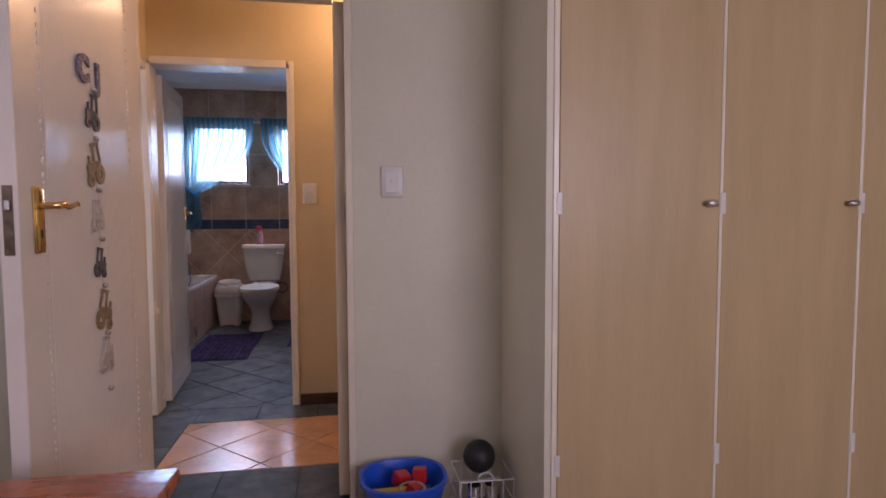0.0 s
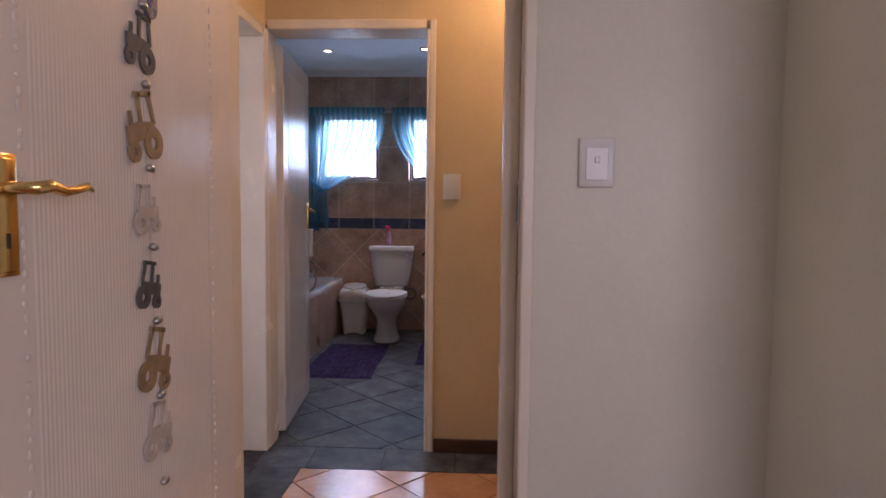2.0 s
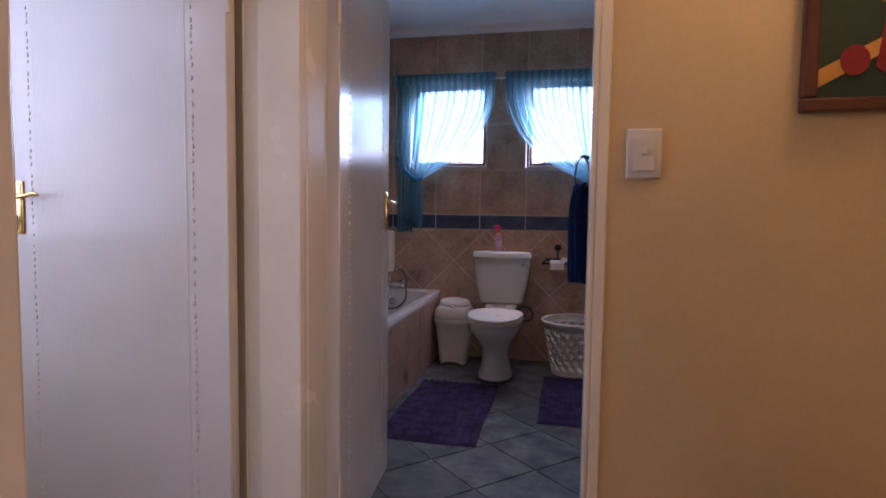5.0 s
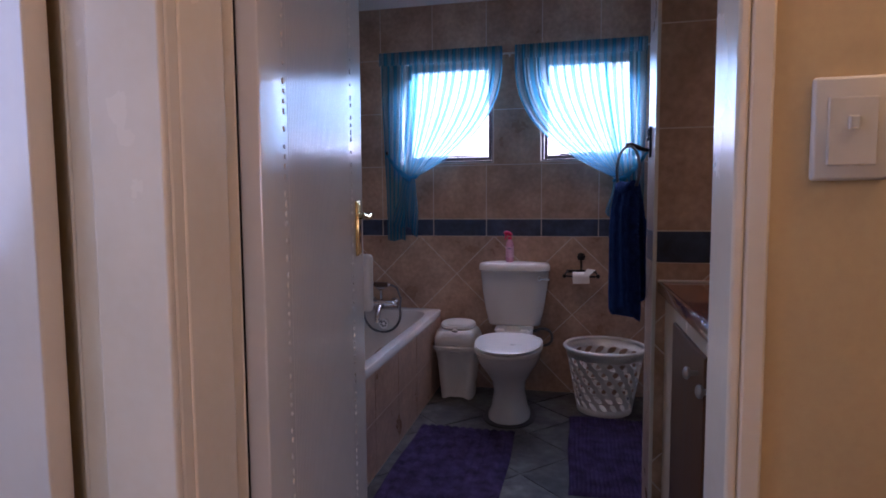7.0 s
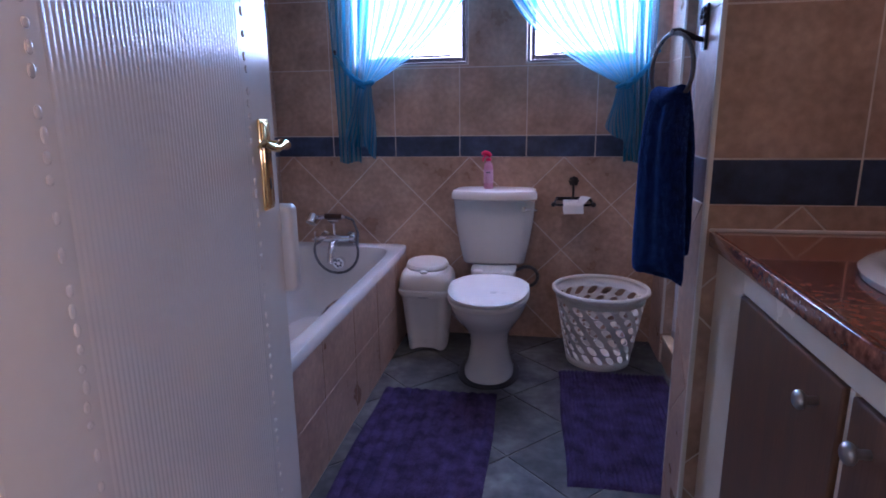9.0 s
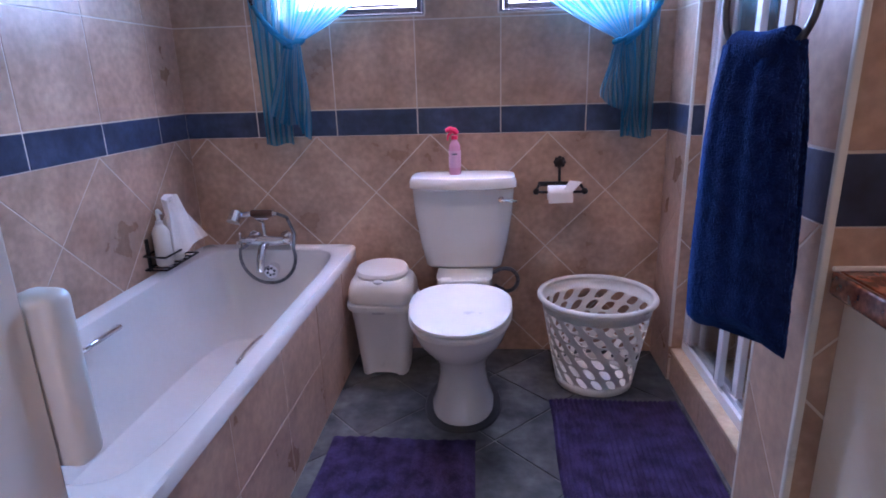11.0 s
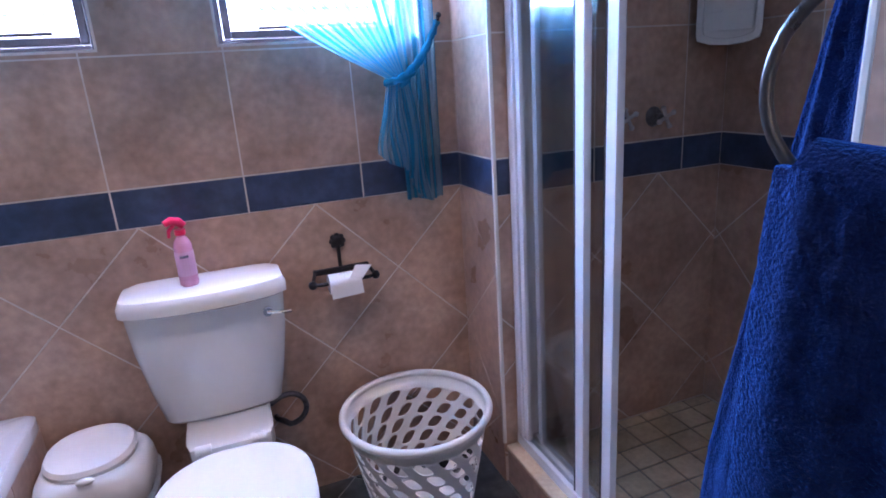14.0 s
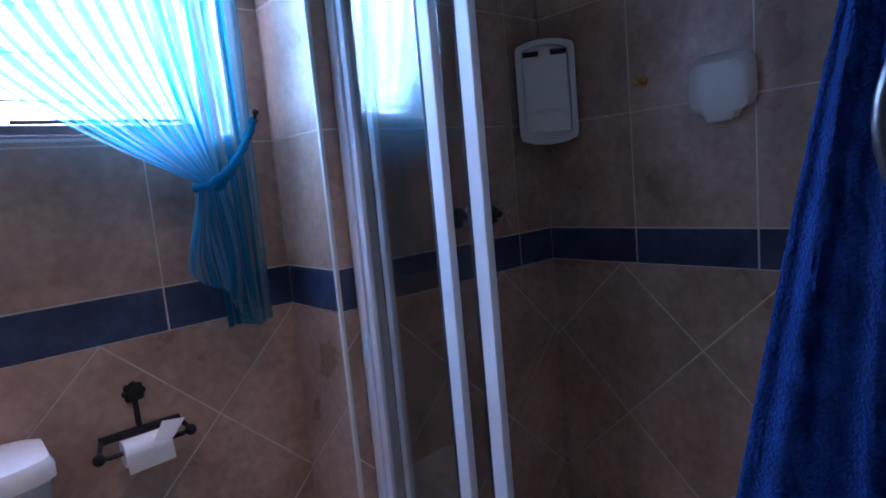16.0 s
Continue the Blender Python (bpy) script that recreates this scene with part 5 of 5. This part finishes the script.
# vanity
vc = thing("vanity_cabinet", (0.35, 3.85, 0), "white framed vanity cabinet with brown doors", "cabinet")
# solid filling, its dark colour stands for the shade inside
part("body", boxes([(0.058, 3.29, 0.0, 0.62, CF - 0.001, 0.895)]), M_DARK, vc)
fv = bmesh.new()
for y0_, y1_, z0_, z1_ in ((4.225, CF - 0.001, 0, 0.895), (3.766, 3.781, 0.08, 0.835), (3.29, 3.365, 0, 0.895), (3.365, 4.225, 0.835, 0.895), (3.365, 4.225, 0, 0.08)):
    box(0.042, y0_, z0_, 0.0575, y1_, z1_, 0.002, bm=fv)
part("face_frame", fv, M_FRAME, vc, "white painted frame")
for y0_, y1_, ky in ((3.785, 4.222, 3.852), (3.368, 3.762, 3.702)):
    d = part("cabinet_door", box(0.036, y0_, 0.084, 0.0565, y1_, 0.832, 0.004), M_VANWOOD, vc, "brown door")
    kb = cyl((0.036, ky, 0.777), (0.018, ky, 0.777), 0.007, 12)
    ball((0.010, ky, 0.777), 0.010, 0.016, 0.016, 16, bm=kb)
    part("knob", kb, M_STEEL, d, "round metal knob", True)
ct = thing("vanity_countertop", (0.34, 3.84, 0.897), "polished red-brown granite vanity top with a rounded edge", "countertop")
part("slab", box(0.0302, 3.258, 0.898, 0.658, CF - 0.001, 0.932), M_GRANITE, ct)
part("front_edge", box(0.016, 3.258, 0.895, 0.030, CF - 0.001, 0.932, 0.005, 3), M_GRANITE, ct, smooth=True)
structure("trim_counter_seal", box(0.016, CF - 0.006, 0.932, 0.658, CF - 0.001, 0.940, 0.002), M_WHITE, "white sealant line above the granite top", "trim")
bs = thing("washbasin", (0.36, 3.93, 0.932), "oval white drop-in washbasin with chrome tap", "basin")
part("bowl", loft([oval(0.36, 3.93, z, rx, ry, 44) for z, rx, ry in ((0.933, 0.215, 0.262), (0.945, 0.218, 0.265), (0.956, 0.205, 0.252), (0.958, 0.188, 0.235), (0.950, 0.172, 0.22), (0.9345, 0.14, 0.19), (0.9335, 0.05, 0.08))], cap0=False), M_PORC, bs, smooth=True)
part("tap", sweep([(0.55, 3.93, 0.955), (0.55, 3.93, 1.04), (0.52, 3.93, 1.065), (0.44, 3.93, 1.055), (0.42, 3.93, 1.035)], [0.02, 0.016, 0.014, 0.012, 0.012], 12), M_CHROME, bs, smooth=True)

# towel ring and towel
RC, DD, NN = V3((-0.080, 4.516, 1.32)), V3((0.37, -0.929, 0)), V3((0.929, 0.37, 0))
tr = thing("towel_ring", (0, 4.53, 1.36), "black wrought iron towel ring on the tiled pillar", "towel ring")
part("back_plate", box(-0.008, 4.515, 1.365, -0.001, 4.545, 1.475, 0.003), M_IRON, tr)
rs = bmesh.new()
for k in range(6):
    a = 2 * math.pi * k / 6
    ball((-0.012, 4.53 + 0.016 * math.cos(a), 1.445 + 0.016 * math.sin(a)), 0.005, 0.009, 0.009, 8, bm=rs)
part("rosette", rs, M_IRON, tr, smooth=True)
part("arm", sweep([(-0.006, 4.53, 1.39), (-0.025, 4.53, 1.395), (-0.05, 4.526, 1.404), (-0.068, 4.52, 1.410), (-0.086, 4.514, 1.409)], [0.006, 0.007, 0.009, 0.010, 0.008], 10), M_IRON, tr, smooth=True)
part("ring", sweep([RC + 0.086 * (math.cos(a) * DD + V3((0, 0, math.sin(a)))) for a in (2 * math.pi * k / 40 for k in range(40))], 0.0055, 10, True), M_RING, tr, smooth=True)


def flap(c, dd, nn, z0_, z1_, off, w0_, w1_, seed, shift=0.0, thick=0.016, wavy=1.0):
    """A hanging length of terry: folded, thick, wider towards its hem, with a tufted skin."""
    rnd = random.Random(seed)
    p1, p2 = rnd.uniform(0, 6), rnd.uniform(0, 6)
    rings_ = []
    n, m = 120, 70
    for j in range(m + 1):
        s = j / m
        half = w0_ + (w1_ - w0_) * min(1.0, s * 1.2) ** 0.8
        z = z0_ + (z1_ - z0_) * s
        t = thick * (1.15 - 0.3 * s) * (0.55 + 0.45 * min(1, s * 6)) * (1 - 0.6 * max(0, s - 0.96) / 0.04)
        ring = []
        for i in range(n):
            a = 2 * math.pi * i / n
            e = math.copysign(abs(math.cos(a)) ** 0.7, math.cos(a))
            wave = wavy * (0.008 * math.sin(6.5 * e + p1) + 0.005 * math.sin(13 * e + p2 + s)) * (1.0 - 0.5 * s)
            tuft = rnd.uniform(-0.0013, 0.0013)
            q = c + dd * (half * e + shift * s + tuft) + nn * (off * (0.35 + 0.65 * min(1, 3 * s)) + (t + tuft) * math.sin(a) + wave)
            ring.append((q.x, q.y, z + 0.012 * math.sin(3.2 * e + p2) * s + tuft))
        rings_.append(ring)
    return loft(rings_)


DT, NT = V3((0.45, -0.893, 0)), V3((0.893, 0.45, 0))
tw = thing("blue_towel", (-0.08, 4.45, 0.83), "royal blue terry hand towel hanging through the iron ring", "towel")
part("front_flap", flap(RC, DT, NT, 1.262, 0.803, -0.020, 0.072, 0.100, 4, 0.020, 0.022, 0.35), M_TOWEL, tw, smooth=True)
part("back_flap", flap(RC, DT, NT, 1.262, 0.862, 0.022, 0.062, 0.088, 11, 0.0, 0.016, 0.35), M_TOWEL, tw, smooth=True)
part("loop", sweep([RC + V3((0, 0, -0.072)) + DD * (0.056 * k) + V3((0, 0, 0.018 * k * k)) for k in (-1, -0.6, -0.2, 0.2, 0.6, 1)], [0.020, 0.028, 0.030, 0.030, 0.028, 0.020], 16), M_TOWEL, tw, smooth=True)
bt = thing("blue_towel", (0.05, 4.66, 0.70), "dark blue terry towel hanging behind the tiled pillar", "towel")
part("hanging_loop", sweep([(0.048, 4.602, 1.545), (0.048, 4.618, 1.54), (0.048, 4.622, 1.49)], 0.005, 8), M_TOWEL, bt, smooth=True)
part("fold", flap(V3((0.048, 4.622, 0)), V3((0.02, -1.0, 0)), V3((1.0, 0.02, 0)), 1.50, 0.70, 0.0, 0.013, 0.085, 21, -0.073, 0.014, 0.5), M_TOWEL, bt, smooth=True)

# garment behind the bathroom door
gw = thing("hanging_gown", (-0.925, 3.42, 0.35), "dark navy gown hanging on the back of the bathroom door", "garment")
part("gown", flap(V3((-0.925, 3.43, 0)), V3((-0.05, 0.999, 0)), V3((0.999, 0.05, 0)), 1.76, 0.36, 0.0, 0.05, 0.125, 31, 0.0, 0.022, 0.5), M_GOWN, gw, smooth=True)
part("hanging_loop", sweep([(-0.876, 3.43, 1.80), (-0.892, 3.43, 1.806), (-0.912, 3.43, 1.785), (-0.925, 3.43, 1.75)], 0.005, 8), M_GOWN, gw, smooth=True)

# ---- shower ----
sl = structure("trim_shower_kerb", box(0.232, CR, 0.0, 0.372, YS + TT, 0.128), M_GROUT, "low tiled kerb of the shower", "kerb")
structure("trim_shower_sill", box(0.226, CR + 0.001, 0.129, 0.376, YS - 0.001, 0.144, 0.003), M_MARBLE, "cream tile sill on the shower kerb", "sill")
tray = structure("floor_shower", box(0.372, CR, -0.003, XS + TT, YS + TT, 0.093), M_FGROUT, "beige mosaic shower floor", "floor")
SX = 0.300
en = thing("shower_enclosure", (SX, 5.2, 0.144), "white aluminium framed sliding glass shower door, standing open", "shower door")
part("bottom_track", boxes([(SX - 0.030, CR + 0.002, 0.1445, SX + 0.034, YS - 0.002, 0.158), (SX - 0.030, CR + 0.002, 0.158, SX - 0.024, YS - 0.002, 0.182), (SX + 0.001, CR + 0.002, 0.158, SX + 0.005, YS - 0.002, 0.178), (SX + 0.028, CR + 0.002, 0.158, SX + 0.034, YS - 0.002, 0.178)]), M_ALU, en)
part("top_track", boxes([(SX - 0.030, CR + 0.002, 2.0, SX + 0.034, YS - 0.002, 2.05)]), M_ALU, en)
part("wall_channel", box(SX - 0.030, YS - 0.038, 0.183, SX + 0.034, YS - 0.002, 1.999, 0.003), M_ALU, en)
part("wall_channel", box(SX - 0.030, CR + 0.002, 0.183, SX + 0.034, CR + 0.038, 1.999, 0.003), M_ALU, en)
for nm, xg, y0_, y1_ in (("fixed_panel", SX - 0.014, 5.398, 5.728), ("sliding_panel", SX + 0.016, 5.318, 5.690)):
    g = part(nm, box(xg - 0.0025, y0_ + 0.02, 0.185, xg + 0.0025, y1_ - 0.015, 1.998), M_SGLASS, en, "clear glass pane")
    sw = 0.036 if nm == "fixed_panel" else 0.038
    part("stile", box(xg - 0.011, y0_, 0.180, xg + 0.011, y0_ + sw, 2.0, 0.003), M_ALU, g, "white stile")
    part("stile", box(xg - 0.009, y1_ - 0.022, 0.180, xg + 0.009, y1_, 2.0, 0.003), M_ALU, g, "white stile")
    part("seal", box(xg - 0.007, y0_ + sw, 0.180, xg + 0.007, y0_ + sw + 0.012, 2.0), M_RUBBER, g, "dark seal")
for tx_, tz_ in ((0.651, 1.188), (0.795, 1.182)):
    t_ = thing("shower_tap", (tx_, YS, tz_), "dark metal cross-handled tap on the shower wall", "tap", "shower taps")
    part("flange", cyl((tx_, YS, tz_), (tx_, YS - 0.012, tz_), 0.032, 22, 0.024), M_HOSE, t_, smooth=True)
    part("spindle", cyl((tx_, YS - 0.01, tz_), (tx_, YS - 0.055, tz_), 0.011, 12), M_HOSE, t_, smooth=True)
    k = bmesh.new()
    for a in (25, 115, 205, 295):
        e = V3((tx_ + 0.03 * math.cos(radians(a)), YS - 0.058, tz_ + 0.03 * math.sin(radians(a))))
        cyl((tx_, YS - 0.056, tz_), e, 0.006, 8, bm=k)
        ball(e, 0.0085, seg=8, bm=k)
    part("cross_handle", k, M_STEEL, t_, smooth=True)
# corner cabinet
cc = thing("corner_caddy", (1.0, 5.68, 1.39), "white plastic wall cabinet across the shower corner", "cabinet")
m4 = Matrix.Translation((0.985, 5.672, 1.545)) @ Matrix.Rotation(radians(-50), 4, "Z")


def caddy(bm):
    return spin(bm, m4)


outl = [(-0.085, -0.145), (-0.05, -0.158), (0, -0.162), (0.05, -0.158), (0.085, -0.145), (0.09, -0.13), (0.09, 0.13), (0.085, 0.142), (0.05, 0.155), (0, 0.160), (-0.05, 0.155), (-0.085, 0.142), (-0.09, 0.13), (-0.09, -0.13)]
part("shell", caddy(loft([[(u, -0.0142, v) for u, v in outl], [(u, -0.030, v) for u, v in outl], [(u * 0.98, -0.036, v * 0.985) for u, v in outl], [(u * 0.80, -0.036, v * 0.89) for u, v in outl], [(u * 0.79, -0.0142, v * 0.88) for u, v in outl]], cap0=False)), M_WHITE, cc)
part("back", caddy(plate([(u * 0.99, v * 0.99) for u, v in outl], 0.014, lambda u, v, w: (u, -0.014 + w, v))), M_WHITE, cc)
part("door", caddy(boxes([(-0.064, -0.027, -0.120, 0.064, -0.0145, 0.108), (-0.064, -0.030, -0.055, 0.064, -0.027, 0.108), (-0.016, -0.027, 0.108, 0.016, -0.0145, 0.124)])), M_WHITE, cc, "white panel")
# slots are dark bars, the shade within them put into the colour
for u in (-0.066, 0.018):
    part("slot", caddy(box(u, -0.020, 0.110, u + 0.048, -0.0145, 0.126)), M_DARK, cc)
for u in (-0.06, 0.02):
    part("rail", caddy(box(u, -0.036, -0.066, u + 0.04, -0.0272, -0.057)), M_WHITE, cc)
sd = thing("soap_dish", (XS, 5.17, 1.42), "white porcelain soap dish set in the shower wall", "soap dish")
sdr = [[(XS - d, 5.17 + u * k, 1.48 + v * k - dr) for u, v in [(0.080 * math.copysign(abs(math.cos(a)) ** 0.45, math.cos(a)), 0.004 + (0.082 if math.sin(a) > 0 else 0.064) * math.copysign(abs(math.sin(a)) ** 0.45, math.sin(a)) - (0.022 if math.sin(a) < -0.97 else 0.0)) for a in (2 * math.pi * k / 48 for k in range(48))]] for d, k, dr in ((0.0, 1.0, 0), (0.018, 1.0, 0), (0.045, 0.94, 0.012), (0.054, 0.82, 0.010), (0.057, 0.5, 0.006), (0.057, 0.2, 0.002))]
part("dish", loft(sdr), M_WHITE, sd, smooth=True)
hk = thing("wall_hook", (XS, 5.40, 1.53), "small metal robe hook on the shower wall", "hook")
part("plate", cyl((XS, 5.397, 1.535), (XS - 0.006, 5.397, 1.535), 0.014, 14), M_BRASS, hk, smooth=True)
part("hook", sweep([(XS - 0.005, 5.397, 1.535), (XS - 0.025, 5.397, 1.528), (XS - 0.038, 5.397, 1.54), (XS - 0.035, 5.397, 1.553)], 0.005, 8), M_BRASS, hk, smooth=True)
part("prong", sweep([(XS - 0.02, 5.375, 1.535), (XS - 0.012, 5.397, 1.528), (XS - 0.02, 5.419, 1.535)], 0.0045, 8), M_BRASS, hk, smooth=True)

# ---- tiles ----
def clip(poly, axis, bound, keep_less):
    out = []
    n = len(poly)
    for i in range(n):
        p, q = poly[i], poly[(i + 1) % n]
        dp = (bound - p[axis]) if keep_less else (p[axis] - bound)
        dq = (bound - q[axis]) if keep_less else (q[axis] - bound)
        if dp >= 0:
            out.append(p)
        if (dp >= 0) != (dq >= 0):
            k = dp / (dp - dq)
            out.append((p[0] + k * (q[0] - p[0]), p[1] + k * (q[1] - p[1])))
    return out


def area(poly):
    return abs(sum(p[0] * q[1] - q[0] * p[1] for p, q in zip(poly, poly[1:] + poly[:1]))) / 2


def squares(u0, v0, pu, pv, rect, joint=0.0045):
    a, b, c, d = rect
    for i in range(math.floor((a - u0) / pu), math.ceil((c - u0) / pu)):
        for j in range(math.floor((b - v0) / pv), math.ceil((d - v0) / pv)):
            x, y, h = u0 + i * pu, v0 + j * pv, joint / 2
            yield [(x + h, y + h), (x + pu - h, y + h), (x + pu - h, y + pv - h), (x + h, y + pv - h)]


def diamonds(u0, v0, diag, rect, joint=0.0045):
    """Tiles on their corners; (u0, v0) is one corner."""
    a, b, c, d = rect
    h = diag / 2
    r = h - joint * 0.7071
    for i in range(math.floor((a - u0) / h) - 1, math.ceil((c - u0) / h) + 2):
        for j in range(math.floor((b - v0) / h) - 1, math.ceil((d - v0) / h) + 2):
            if (i + j) % 2:
                x, y = u0 + i * h, v0 + j * h
                yield [(x - r, y), (x, y - r), (x + r, y), (x, y + r)]


TILE_RND = random.Random(7)


def lay(parent, m, to3d, cells, rects, thick=TT, name="tile"):
    """One object a tile: cells clipped to the rects, raised by thick from the wall behind."""
    for cell in cells:
        bm = bmesh.new()
        got = 0
        lift = TILE_RND.uniform(-0.0004, 0.0004)
        for a, b, c, d in rects:
            p = clip(clip(clip(clip(cell, 0, a, False), 0, c, True), 1, b, False), 1, d, True) if cell else []
            if len(p) > 2 and area(p) > 2e-5:
                cx, cy = sum(q[0] for q in p) / len(p), sum(q[1] for q in p) / len(p)
                k = 0.0008 / max(0.02, math.sqrt(area(p)) / 2)
                if len(rects) > 1:
                    k = 0
                top = [to3d(q[0] + (cx - q[0]) * k, q[1] + (cy - q[1]) * k, thick + lift) for q in p]
                mid = [to3d(q[0], q[1], thick - 0.0008 + lift) for q in p]
                loft([[to3d(q[0], q[1], -0.001) for q in p], mid, top], cap0=False, bm=bm)
                got += 1
        if got:
            ob = link(name, bm, m)
            ob.parent = parent
        else:
            bm.free()


def tile_wall(parent, to3d, u0, u1, joint_u, tip_u, holes=(), floor_z=0.0):
    """The bathroom's scheme: diamonds below, a blue band, square tiles above."""
    low, band, up = (u0, floor_z, u1, Z0), (u0, Z0 + 0.001, u1, Z1 - 0.001), (u0, Z1, u1, 2.6)
    lay(parent, M_TILE, to3d, diamonds(tip_u, Z0, DIAG, low), [low])
    lay(parent, M_BAND, to3d, squares(joint_u, Z0, PITCH, Z1 - Z0, band, 0.005), [band], name="band_tile")
    if holes:
        cuts, x = [], u0
        for a, b in holes:
            cuts += [(x, Z1, a, 2.6), (a, Z1, b, WZ0), (a, WZ1, b, 2.6)]
            x = b
        cuts.append((x, Z1, u1, 2.6))
    else:
        cuts = [up]
    lay(parent, M_TILE, to3d, squares(joint_u, Z1, PITCH, 0.346, up), cuts)


tile_wall(wall_back, lambda u, v, w: (u, B + TT - w, v), XL, XR, -0.46, XR + 0.01, WIN)
tile_wall(wall_left, lambda u, v, w: (XL - TT + w, u, v), D1, B, 5.82, B - 0.11)
tile_wall(wall_nib, lambda u, v, w: (XR + TT - w, u, v), YS, B, B - 0.36, B)
tile_wall(wall_nib, lambda u, v, w: (u, YS + TT - w, v), XR, XS, 0.92, XR + 0.11, floor_z=0.1)
tile_wall(wall_shower, lambda u, v, w: (XS + TT - w, u, v), CR, YS, 5.446, 5.50, floor_z=0.1)
tile_wall(wall_div, lambda u, v, w: (u, CF + TT - w, v), 0.0, 0.66, -0.015, 0.22)
tile_wall(wall_div, lambda u, v, w: (TT - w, u, v), CF, CR, CF - 0.02, CF + 0.02)
tile_wall(wall_div, lambda u, v, w: (u, CR - TT + w, v), 0.0, XS, 0.1, 0.3, floor_z=0.1)

# bathroom floor: slate on the diagonal
fr = (XL, D0 + 0.02, XS, B)
lay(floor_bath, M_SLATE, lambda u, v, w: (u, v, w - 0.004), diamonds(-0.25, 3.655, 0.474, fr, 0.008), [(XL, D0 + 0.02, 0.22, B), (0.22, D0 + 0.02, 0.66, CF)], 0.004, "slate_tile")
# hall floor: slate borders, terracotta diamonds
E0, E1, EL = 2.225, 2.885, -0.63
lay(floor_hall, M_TERRA, lambda u, v, w: (u, v, w - 0.004), diamonds(-0.39, 2.515, 0.458, (EL, E0, 1.6, E1), 0.007), [(EL + 0.003, E0 + 0.003, 1.6, E1 - 0.003)], 0.004, "terracotta_tile")
lay(floor_hall, M_SLATE, lambda u, v, w: (u, v, w - 0.004), squares(-0.27, E1, 0.34, 0.24, (-0.852, E1, 1.6, D0 + 0.02), 0.007), [(-0.852, E1, 1.6, D0 + 0.018)], 0.004, "slate_tile")
lay(floor_hall, M_SLATE, lambda u, v, w: (u, v, w - 0.004), squares(-0.31, E0 - 0.34, 0.34, 0.34, (-0.852, W1 - 0.06, 1.6, E0), 0.007), [(-0.852, W0 + 0.06, 1.6, E0)], 0.004, "slate_tile")
lay(floor_hall, M_SLATE, lambda u, v, w: (u, v, w - 0.004), squares(-0.84, E0, 0.24, 0.34, (-1.0, E0, EL, E1), 0.007), [(-1.0, E0, EL - 0.002, E1)], 0.004, "slate_tile")

# bath panel, kerb and shower floor tiles
lay(panel, M_TILE, lambda u, v, w: (bx1 - 0.012 + w, u, v), squares(4.36, 0.0, 0.3494, 0.25, (by0, 0, by1, 0.474)), [(by0, 0.004, by1, 0.472)])
lay(sl, M_TILE, lambda u, v, w: (0.232 - w, u, v), squares(4.72, 0.0, 0.3494, 0.4, (CR, 0, YS, 0.128)), [(CR, 0.003, YS, 0.126)])
lay(tray, M_MOSAIC, lambda u, v, w: (u, v, 0.093 + w), squares(0.372, CR, 0.102, 0.102, (0.372, CR, XS, YS), 0.006), [(0.376, CR + 0.003, XS - 0.002, YS - 0.002)], 0.003, "mosaic_tile")
